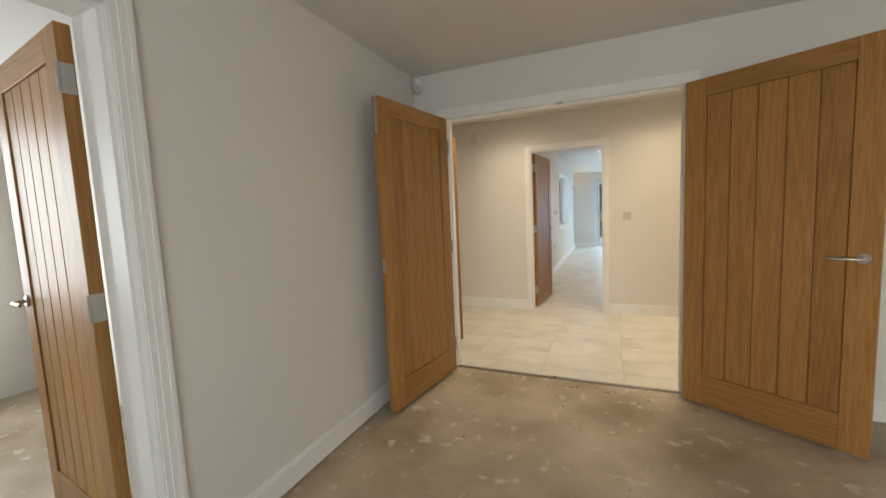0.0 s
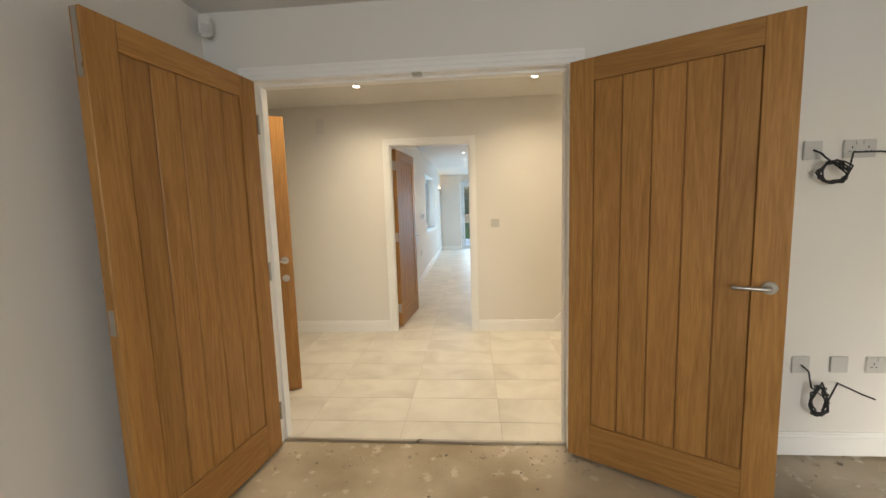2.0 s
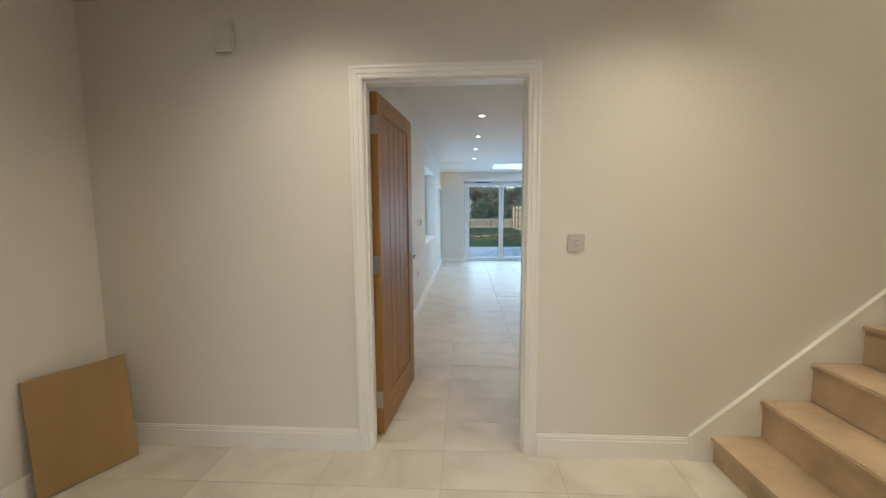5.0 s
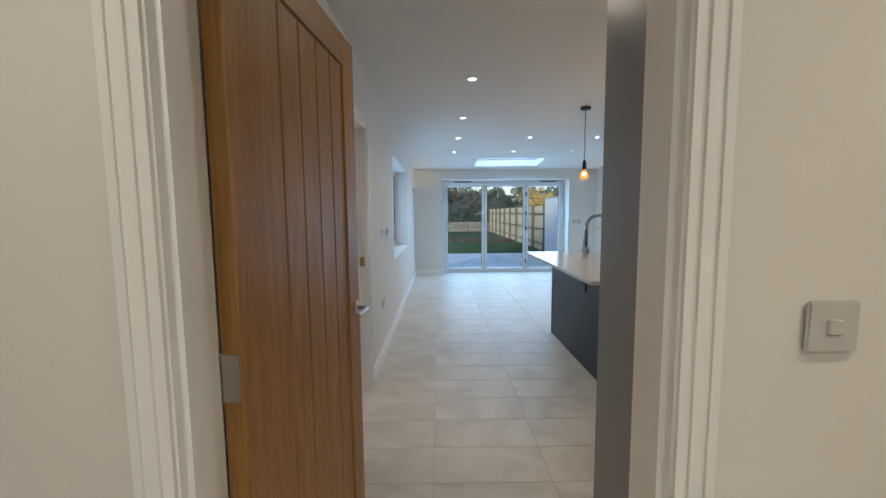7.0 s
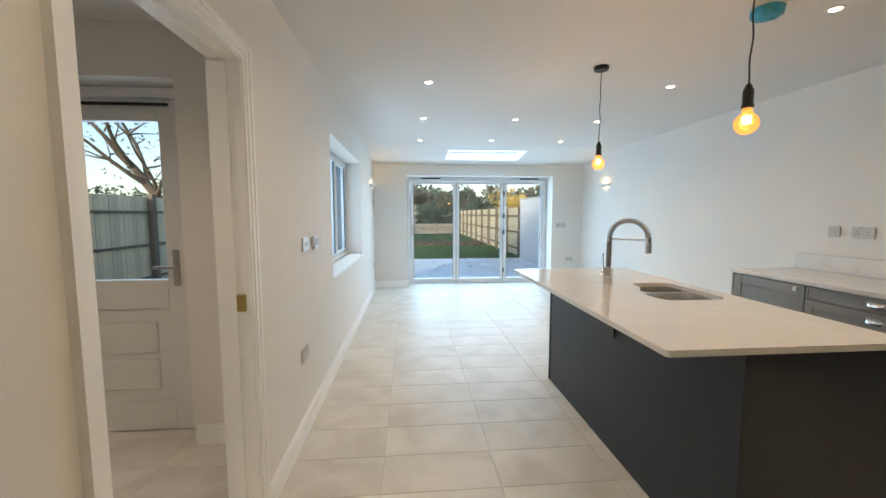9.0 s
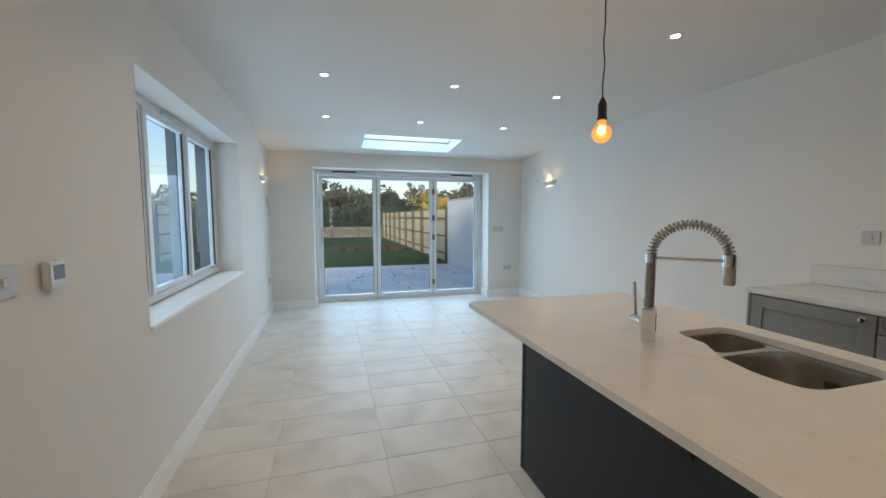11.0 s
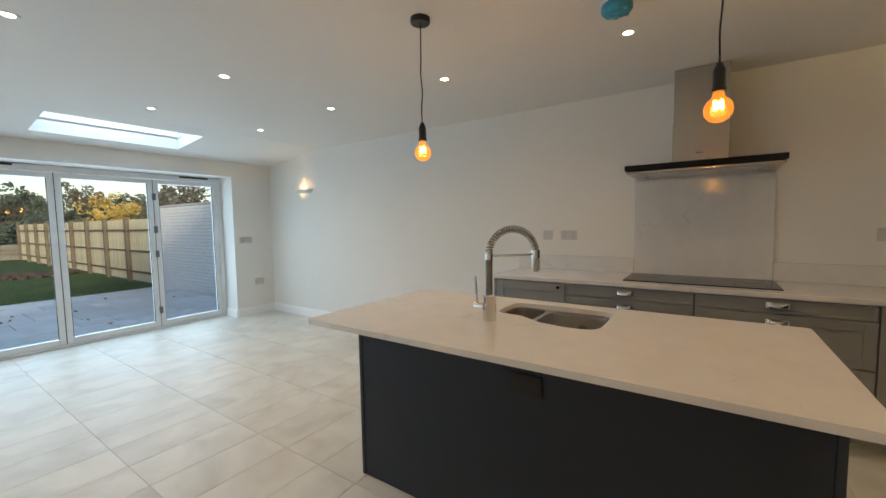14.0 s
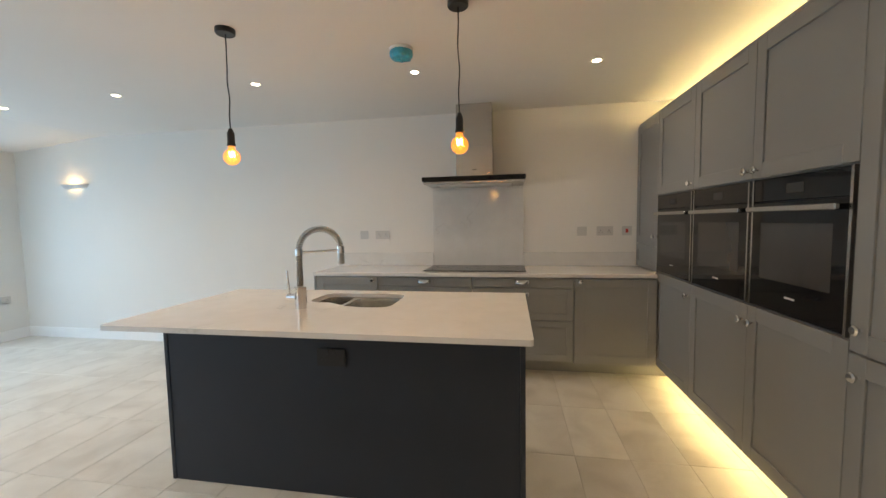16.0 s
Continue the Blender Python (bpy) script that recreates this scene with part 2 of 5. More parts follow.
SCREED = screed("bare_screed")
QUARTZ = marble("white_quartz")
GREY = surface("grey_cabinet_paint", (0.248, 0.249, 0.242), 0.38, scale=2.5, vary=0.04, bump=0.03, bump_scale=120)
NAVY = surface("dark_blue_panel", (0.027, 0.034, 0.047), 0.42, scale=2.5, vary=0.05, bump=0.03, bump_scale=120, gloss=0.3)
BLACK = surface("black_plastic", (0.012, 0.012, 0.013), 0.4, vary=0.1)
OVEN_GLASS = surface("black_oven_glass", (0.006, 0.006, 0.007), 0.05, vary=0.05, rough_vary=0.02, gloss=0.35)
OVEN_PANE = surface("smoked_oven_window", (0.045, 0.042, 0.040), 0.07, vary=0.08, rough_vary=0.02)
PLASTIC = surface("white_plastic", (0.70, 0.69, 0.67), 0.35, vary=0.02)
GREY_PLASTIC = surface("grey_plate", (0.56, 0.55, 0.53), 0.35, vary=0.03)
DARK = surface("dark_slot", (0.03, 0.03, 0.03), 0.6, vary=0.05)
RED = surface("red_switch", (0.55, 0.03, 0.02), 0.4, vary=0.05)
BLUE_FILM = surface("blue_film", (0.02, 0.30, 0.48), 0.35, scale=30, vary=0.25, bump=0.4, bump_scale=60)
UPVC = surface("white_frame", (0.72, 0.73, 0.74), 0.3, vary=0.02)
GREY_FRAME = surface("grey_window_frame", (0.12, 0.13, 0.14), 0.4, vary=0.04)
GLASS = clear_glass("pane_glass", (0.93, 0.96, 0.97))
AMBER = clear_glass("amber_glass", (1.0, 0.76, 0.45))
an, al = AMBER.node_tree.nodes, AMBER.node_tree.links
lit, both = an.new("ShaderNodeEmission"), an.new("ShaderNodeAddShader")
lit.inputs[0].default_value, lit.inputs[1].default_value = (1.0, 0.29, 0.045, 1), 0.42
al.new(an["Mix Shader"].outputs[0], both.inputs[0])
al.new(lit.outputs[0], both.inputs[1])
al.new(both.outputs[0], an["Material Output"].inputs[0])
STAIR = surface("dusty_stair_board", (0.52, 0.40, 0.27), 0.7, scale=5, vary=0.22, bump=0.25, bump_scale=90)
BOARD = surface("plywood_board", (0.36, 0.24, 0.11), 0.6, scale=4, vary=0.12, stretch=(1, 1, 0.3), bump=0.1)
LED = glow("led_strip", (1.0, 0.76, 0.34), 30)
LED_TOP = glow("led_strip_top", (1.0, 0.78, 0.36), 26)
DOWN = glow("downlight_lens", (1.0, 0.86, 0.66), 17)
FILAMENT = glow("filament", (1.0, 0.50, 0.13), 22)
SCONCE_GLOW = glow("sconce_bulb", (1.0, 0.72, 0.36), 8)
SLAB = tile_stone("patio_slab", (0.56, 0.61, 0.65), (0.74, 0.79, 0.83), 0.14, 0.34)
SAND = surface("patio_joint", (0.22, 0.21, 0.19), 0.9, vary=0.15)
LAWN = surface("lawn", (0.038, 0.082, 0.022), 0.9, scale=1.2, vary=0.35, bump=0.8, bump_scale=50)
BLADE = surface("grass_blades", (0.045, 0.10, 0.025), 0.8, scale=2, vary=0.4, coords="Generated")
SOIL = surface("dug_earth", (0.075, 0.058, 0.042), 0.95, scale=5, vary=0.3, bump=0.6, bump_scale=40)
FENCE = surface("pale_fence_timber", (0.58, 0.52, 0.36), 0.8, scale=5, vary=0.15, stretch=(6, 6, 0.6), bump=0.2, rand=0.12)
# fence timber with shade put into its colour, offsets the sun on the far fence
FENCE_DARK = surface("darkened_fence_timber", (0.20, 0.19, 0.16), 0.85, scale=5, vary=0.2, stretch=(6, 6, 0.6), bump=0.2, rand=0.12)
POST = surface("fence_post", (0.15, 0.12, 0.085), 0.85, scale=5, vary=0.15, bump=0.2)
BRICK = surface("pale_painted_brick", (0.82, 0.81, 0.79), 0.8, scale=8, vary=0.1, bump=0.3, rand=0.08)
MORTAR = surface("pale_mortar", (0.58, 0.56, 0.52), 0.9, vary=0.08)
BARK = surface("bark", (0.10, 0.075, 0.05), 0.9, scale=8, vary=0.3, bump=0.6)
LEAF = surface("dark_leaves", (0.070, 0.094, 0.072), 0.8, scale=0.6, vary=0.45)
LEAF_BROWN = surface("autumn_leaves", (0.115, 0.104, 0.080), 0.8, scale=0.6, vary=0.4)
LEAF_GOLD = surface("golden_leaves", (0.52, 0.38, 0.11), 0.8, scale=0.8, vary=0.3)
LEAF_GREEN = surface("green_leaves", (0.10, 0.19, 0.035), 0.7, scale=0.8, vary=0.35)
RENDER = surface("outer_render", (0.6, 0.58, 0.54), 0.85, vary=0.05, bump=0.2)
FRONT_DOOR = surface("white_composite", (0.70, 0.70, 0.69), 0.35, vary=0.02)


# ---- builders ----
def box(bm, x0, y0, z0, x1, y1, z1, bev=0.0, seg=1):
    made = bmesh.ops.create_cube(bm, size=1.0, matrix=Matrix.LocRotScale(
        ((x0 + x1) / 2, (y0 + y1) / 2, (z0 + z1) / 2), None, (abs(x1 - x0), abs(y1 - y0), abs(z1 - z0))))
    if bev:
        edges = {e for v in made["verts"] for e in v.link_edges}
        bmesh.ops.bevel(bm, geom=list(edges), offset=bev, segments=seg, affect="EDGES")
    return bm


def cyl(bm, p, q, r, r2=None, seg=20):
    """A capped round bar from p to q."""
    p, q = Vector(p), Vector(q)
    d = q - p
    m = Matrix.Translation((p + q) / 2) @ d.to_track_quat("Z", "Y").to_matrix().to_4x4()
    bmesh.ops.create_cone(bm, cap_ends=True, segments=seg, radius1=r, radius2=r if r2 is None else r2, depth=d.length, matrix=m)
    return bm


def lathe(bm, profile, seg=28, m=Matrix()):
    """A turned body from (radius, height) pairs."""
    rings = [[bm.verts.new(m @ Vector((r * math.cos(2 * math.pi * i / seg), r * math.sin(2 * math.pi * i / seg), z)))
              for i in range(seg)] for r, z in profile]
    for a, b in zip(rings, rings[1:]):
        for i in range(seg):
            bm.faces.new((a[i], a[(i + 1) % seg], b[(i + 1) % seg], b[i]))
    return bm


def blank():
    return bmesh.new()


def as_mesh(name, bm, mat, smooth=False):
    bmesh.ops.recalc_face_normals(bm, faces=bm.faces[:])
    me = bpy.data.meshes.new(name)
    bm.to_mesh(me)
    bm.free()
    me.materials.append(mat)
    if smooth:
        me.shade_smooth()
        me.set_sharp_from_angle(angle=radians(35))
    return me


def part(name, bm, mat, parent=None, label="", smooth=False):
    ob = new(name, as_mesh(name, bm, mat, smooth))
    ob.parent = parent
    return tagged(ob, label)


def piece(name, me, parent, at=(0, 0, 0)):
    """One of many alike pieces, on shared mesh data."""
    ob = new(name, me)
    ob.parent = parent
    ob.location = at
    return ob


def thing(name, m, label, category, group="", kind=""):
    ob = new(name)
    ob.empty_display_size = 0.1
    ob.matrix_world = m
    return tagged(ob, label, category, group, kind)


def structure(name, bm, mat, label, category="wall"):
    return tagged(part(name, bm, mat, None), label, category, "", "structure")


def tube(name, points, r, mat, parent, label="", res=3):
    """A round cable or bent bar through the points."""
    cu = bpy.data.curves.new(name, "CURVE")
    cu.dimensions, cu.bevel_depth, cu.bevel_resolution, cu.resolution_u = "3D", r, res, 6
    sp = cu.splines.new("POLY")
    sp.points.add(len(points) - 1)
    for p, co in zip(sp.points, points):
        p.co = (*co, 1)
    cu.use_fill_caps = True
    tmp = bpy.data.objects.new(name, cu)
    me = bpy.data.meshes.new_from_object(tmp)
    bpy.data.objects.remove(tmp)
    me.name = name
    me.materials.clear()
    me.materials.append(mat)
    me.shade_smooth()
    ob = new(name, me)
    ob.parent = parent
    return tagged(ob, label)

# ---- structure: walls ----
def wall_x(bm, x0, x1, y0, y1, top, holes=(), z0=-0.1):
    """A wall along y between the faces x0 and x1, with holes (ya, yb, za, zb) in order of y."""
    at = y0
    for ya, yb, za, zb in holes:
        box(bm, x0, at, z0, x1, ya, top)
        if za > z0:
            box(bm, x0, ya, z0, x1, yb, za)
        box(bm, x0, ya, zb, x1, yb, top)
        at = yb
    return box(bm, x0, at, z0, x1, y1, top)


def wall_y(bm, y0, y1, x0, x1, top, holes=(), z0=-0.1):
    """A wall along x between the faces y0 and y1, with holes (xa, xb, za, zb) in order of x."""
    at = x0
    for xa, xb, za, zb in holes:
        box(bm, at, y0, z0, xa, y1, top)
        if za > z0:
            box(bm, xa, y0, z0, xb, y1, za)
        box(bm, xa, y0, zb, xb, y1, top)
        at = xb
    return box(bm, at, y0, z0, x1, y1, top)


KD0, KD1 = -0.568, 0.323        # kitchen doorway in the rough wall
UD0, UD1 = 1.835, 2.665        # utility doorway
structure("wall_hall_kitchen", wall_y(blank(), 0.394, 0.525, -2.75, 3.55, 4.9, [(KD0, KD1, -0.1, 2.015)]), WALL,
          "white painted plaster wall between hall and kitchen")
structure("wall_kitchen_west", wall_x(blank(), -0.99, -0.64, 3.75, 8.65, 2.75, [(4.35, 6.37, 0.80, 2.03)]), WALL,
          "white painted plaster kitchen wall with a deep window")
structure("wall_kitchen_utility", wall_x(blank(), -0.76, -0.64, 0.525, 3.75, 2.75, [(UD0, UD1, -0.1, 1.985)]), WALL,
          "white painted plaster wall with the utility doorway")
structure("wall_kitchen_east", wall_x(blank(), 3.29, 3.55, 0.525, 8.65, 2.75), WALL, "long white painted plaster kitchen wall")
structure("wall_kitchen_garden", wall_y(blank(), 8.22, 8.65, -0.64, 3.29, 2.75, [(-0.04, 2.70, -0.1, 2.055)]), WALL,
          "white painted plaster wall round the folding garden doors")
structure("wall_utility_garden", wall_y(blank(), 3.32, 3.60, -2.75, -0.76, 2.75, [(-2.145, -1.265, -0.1, 2.1)]), WALL,
          "white painted utility wall with a garden door")
structure("wall_utility_west", wall_x(blank(), -2.9, -2.75, 0.394, 4.0, 2.75), WALL, "white painted utility room wall")
structure("wall_double_doors", wall_y(blank(), -1.655, -1.525, -2.2, 4.0, 4.9, [(-0.852, 0.838, -0.1, 2.053)]), WALL,
          "white painted wall with the double doorway")
structure("wall_hall_west_door", wall_x(blank(), -1.87, -1.74, -1.525, -0.45, 2.7, [(-1.37, -0.55, -0.1, 2.04)]), WALL,
          "white painted hall wall with a side doorway")
structure("wall_hall_west", wall_x(blank(), -2.2, -2.05, -1.525, 0.394, 2.7), WALL, "white painted hall wall")
structure("wall_hall_nib", box(blank(), -2.05, -0.58, -0.1, -1.87, -0.45, 2.7), WALL, "short white painted hall wall")
structure("wall_hall_east", wall_x(blank(), 4.0, 4.15, -1.655, 0.394, 4.9), WALL, "white painted stairwell wall")
structure("wall_front_west", wall_x(blank(), -1.27, -1.08, -7.0, -1.655, 2.7, [(-4.615, -3.76, -0.1, 2.03)]), WALL,
          "white painted wall of the front room with a side doorway")
structure("wall_front_east", wall_x(blank(), 4.0, 4.15, -7.0, -1.655, 2.7), WALL, "white painted front room wall")
structure("wall_front_street", wall_y(blank(), -7.25, -7.0, -4.2, 4.15, 2.7, [(0.1, 2.5, 0.75, 2.05)]), WALL,
          "white painted front room wall with a window")
structure("wall_side_room_north", wall_y(blank(), -3.0, -2.85, -4.2, -1.27, 2.7), WALL, "white painted side room wall")
structure("wall_side_room_west", wall_x(blank(), -4.2, -4.05, -7.0, -3.0, 2.7, [(-5.3, -3.5, 0.75, 2.05)]), WALL,
          "white painted side room wall with an added window")

# ---- ceilings, floors ----
# kitchen ceiling: level to the crease, then falling to the garden wall round the rooflight
SK_X0, SK_X1, SK_Y0, SK_Y1, CREASE, FALL = 0.63, 1.91, 7.25, 7.90, 6.98, 0.10


def slope_z(y):
    return CEIL_K - (y - CREASE) * FALL


def slope(bm, x0, x1, y0, y1, thick=0.12):
    v = [bm.verts.new((x, y, slope_z(y) + dz)) for dz in (0, thick) for x, y in ((x0, y0), (x1, y0), (x1, y1), (x0, y1))]
    for f in ((0, 1, 2, 3), (7, 6, 5, 4), (0, 4, 5, 1), (1, 5, 6, 2), (2, 6, 7, 3), (3, 7, 4, 0)):
        bm.faces.new([v[i] for i in f])


bm = box(blank(), -0.64, 0.525, CEIL_K, 3.29, CREASE, CEIL_K + 0.12)
slope(bm, -0.64, SK_X0, CREASE, 8.22)
slope(bm, SK_X1, 3.29, CREASE, 8.22)
slope(bm, SK_X0, SK_X1, CREASE, SK_Y0)
slope(bm, SK_X0, SK_X1, SK_Y1, 8.22)
structure("ceiling_kitchen", bm, CEILING, "white painted kitchen ceiling falling towards the garden", "ceiling")
bm = blank()
for x0, x1, y0, y1 in ((SK_X0 - 0.03, SK_X0, SK_Y0 - 0.03, SK_Y1 + 0.03), (SK_X1, SK_X1 + 0.03, SK_Y0 - 0.03, SK_Y1 + 0.03),
                       (SK_X0, SK_X1, SK_Y0 - 0.03, SK_Y0), (SK_X0, SK_X1, SK_Y1, SK_Y1 + 0.03)):
    box(bm, x0, y0, 2.44, x1, y1, 2.70)
structure("rooflight_shaft", bm, CEILING, "white lined shaft under the rooflight", "rooflight")
sk = thing("rooflight", pose(0, 0, 2.62), "white framed glass rooflight in the sloping ceiling", "rooflight", kind="structure")
bm = box(blank(), SK_X0, SK_Y0, 0, SK_X0 + 0.05, SK_Y1, 0.06)
box(bm, SK_X1 - 0.05, SK_Y0, 0, SK_X1, SK_Y1, 0.06)
box(bm, SK_X0 + 0.05, SK_Y0, 0, SK_X1 - 0.05, SK_Y0 + 0.05, 0.06)
box(bm, SK_X0 + 0.05, SK_Y1 - 0.05, 0, SK_X1 - 0.05, SK_Y1, 0.06)
part("window_frame", bm, UPVC, sk)
pn = part("pane", box(blank(), SK_X0 + 0.05, SK_Y0 + 0.05, 0.03, SK_X1 - 0.05, SK_Y1 - 0.05, 0.04), GLASS, sk)
pn.visible_shadow = False
structure("ceiling_hall", box(blank(), -2.05, -1.525, CEIL_H, 1.27, 0.394, CEIL_H + 0.25), CEILING, "white painted hall ceiling", "ceiling")
structure("ceiling_stairwell", box(blank(), 1.27, -1.525, 4.8, 4.0, 0.394, 4.95), CEILING, "white painted ceiling over the stairwell", "ceiling")
structure("wall_landing", box(blank(), 1.10, -1.525, CEIL_H + 0.25, 1.27, 0.394, 4.9), WALL, "white painted landing wall")
structure("ceiling_front_room", box(blank(), -1.08, -7.0, CEIL_A, 4.0, -1.655, CEIL_A + 0.15), CEILING, "white painted front room ceiling", "ceiling")
structure("ceiling_side_room", box(blank(), -4.05, -7.0, 2.36, -1.27, -3.0, 2.5), CEILING, "white painted side room ceiling", "ceiling")
structure("ceiling_utility", box(blank(), -2.75, 0.525, 2.39, -0.76, 3.75, 2.5), CEILING, "white painted utility ceiling", "ceiling")
structure("roof", box(blank(), -2.9, 0.4, 2.76, 3.55, 7.2, 2.9), RENDER, "flat roof over the kitchen", "roof")
structure("floor_front_room", box(blank(), -4.05, -7.0, -0.12, 4.0, -1.60, -0.012), SCREED, "dusty bare screed floor with pale splashes", "floor")
floor = structure("floor", box(blank(), -2.75, -1.60, -0.12, 4.0, 8.66, -0.0022), GROUT, "pale stone-look porcelain floor tiles with fine grout", "floor")
structure("threshold_trim", box(blank(), -0.824, -1.612, -0.012, 0.81, -1.592, 0.004, 0.002), SATIN, "metal edge strip between screed and tiles", "trim")

# ---- skirtings ----
def skirting(bm, p, q, side, h=0.12, t=0.018):
    """A board with a stepped, eased top from p to q; side points out of the wall."""
    (x0, y0), (x1, y1), (sx, sy) = p, q, side
    for a, b, d in ((0.0, h - 0.025, t), (h - 0.025, h - 0.008, t * 0.75), (h - 0.008, h, t * 0.45)):
        box(bm, min(x0, x1, x0 + sx * d, x1 + sx * d), min(y0, y1, y0 + sy * d, y1 + sy * d), a,
            max(x0, x1, x0 + sx * d, x1 + sx * d), max(y0, y1, y0 + sy * d, y1 + sy * d), b)


def run(name, segs, label):
    bm = blank()
    for s in segs:
        skirting(bm, *s)
    return structure(name, bm, TRIM, label, "skirting board")


run("baseboard_kitchen", [((-0.64, 2.73), (-0.64, 8.22), (1, 0)), ((-0.622, 8.22), (-0.04, 8.22), (0, -1)), ((-0.04, 8.22), (-0.04, 8.55), (1, 0)),
                          ((2.70, 8.22), (3.272, 8.22), (0, -1)), ((2.70, 8.22), (2.70, 8.55), (-1, 0)), ((3.29, 4.03), (3.29, 8.22), (-1, 0))],
    "white painted kitchen skirting board")
run("baseboard_hall", [((-2.05, 0.394), (-0.60, 0.394), (0, -1)), ((0.365, 0.394), (1.165, 0.394), (0, -1)), ((-2.05, -0.45), (-2.05, 0.376), (1, 0))],
    "white painted hall skirting board")
run("baseboard_front_room", [((-1.08, -3.73), (-1.08, -1.655), (1, 0)), ((-1.062, -1.655), (-0.89, -1.655), (0, -1)), ((0.875, -1.655), (4.0, -1.655), (0, -1))],
    "white painted front room skirting board")
run("baseboard_utility", [((-1.245, 3.32), (-0.76, 3.32), (0, -1)), ((-2.75, 3.32), (-2.165, 3.32), (0, -1))], "white painted utility skirting board")


# ---- door linings and architraves ----
def architrave(bm, u0, u1, top, face, out, along):
    """Moulded frame round an opening u0..u1 on a wall face; out: +1 or -1; along: 'x' or 'y'."""
    w = 0.06
    for a, b, d in ((0.0, 0.02, 0.010), (0.02, 0.045, 0.016), (0.045, w, 0.021)):
        for lo, hi, z0, z1 in ((u0 - b, u0 - a, 0, top + b), (u1 + a, u1 + b, 0, top + b), (u0 - a, u1 + a, top + a, top + b)):
            f0, f1 = sorted((face, face + out * d))
            if along == "x":
                box(bm, lo, f0, z0, hi, f1, z1)
            else:
                box(bm, f0, lo, z0, f1, hi, z1)


def lining(bm, u0, u1, top, f0, f1, along, t=0.028, stop=None):
    for lo, hi, z0, z1 in ((u0 - t, u0, -0.005, top + t), (u1, u1 + t, -0.005, top + t), (u0, u1, top, top + t)):
        if along == "x":
            box(bm, lo, f0 - 0.002, z0, hi, f1 + 0.002, z1)
        else:
            box(bm, f0 - 0.002, lo, z0, f1 + 0.002, hi, z1)
    if stop:
        s0, s1 = stop
        for lo, hi, z0, z1 in ((u0, u0 + 0.012, -0.005, top), (u1 - 0.012, u1, -0.005, top), (u0 + 0.012, u1 - 0.012, top - 0.012, top)):
            if along == "x":
                box(bm, lo, s0, z0, hi, s1, z1)
            else:
                box(bm, s0, lo, z0, s1, hi, z1)


def door_frame(name, u0, u1, top, f0, f1, along, stop, label):
    """Lining through the wall with an architrave on both faces."""
    fr = thing(name, Matrix(), label, "door frame", kind="structure")
    bm = blank()
    lining(bm, u0, u1, top, f0, f1, along, stop=stop)
    part("lining", bm, TRIM, fr)
    for face, out in ((f0, -1), (f1, 1)):
        bm = blank()
        architrave(bm, u0 - 0.005, u1 + 0.005, top + 0.005, face, out, along)
        part("architrave", bm, TRIM, fr)
    return fr


door_frame("door_frame_kitchen", -0.54, 0.295, 1.992, 0.394, 0.525, "x", (0.41, 0.475), "white painted kitchen door frame")
door_frame("door_frame_double", -0.824, 0.81, 2.025, -1.655, -1.525, "x", (-1.60, -1.54), "white painted double door frame")
uf = door_frame("door_frame_utility", 1.86, 2.64, 1.96, -0.76, -0.64, "y", (-0.74, -0.69), "white painted utility door frame")
door_frame("door_frame_side_room", -4.587, -3.788, 2.0, -1.27, -1.08, "y", (-1.19, -1.11), "white painted side room door frame")
door_frame("door_frame_hall_side", -1.345, -0.575, 2.012, -1.87, -1.74, "y", (-1.85, -1.80), "white painted hall side door frame")
part("strike_plate", box(blank(), -0.70, 2.629, 0.96, -0.655, 2.641, 1.03, 0.002), BRASS, uf, "brass strike plate")
bm = box(blank(), 0.02, -1.66, 2.019, 0.07, -1.61, 2.027)
structure("trim_catch", bm, SATIN, "metal ball catch keeps in the door head", "catch")


# ---- oak doors ----
def lever(parent, x, z, side, way, turn=True):
    """Rose and straight lever on the face side (+1 or -1); way: direction of the bar along x."""
    h = part("handle", lathe(blank(), [(0, 0), (0.026, 0), (0.026, 0.007), (0.022, 0.010), (0, 0.010)], 24,
                             Matrix.Translation((x, side * 0.022, z)) @ Matrix.Rotation(radians(-90 * side), 4, "X")), SATIN, parent,
             "satin nickel lever handle", True)
    tube("bar", [(x, side * 0.03, z), (x, side * 0.062, z), (x + way * 0.012, side * 0.072, z), (x + way * 0.12, side * 0.072, z)], 0.0085, SATIN, h)
    return h


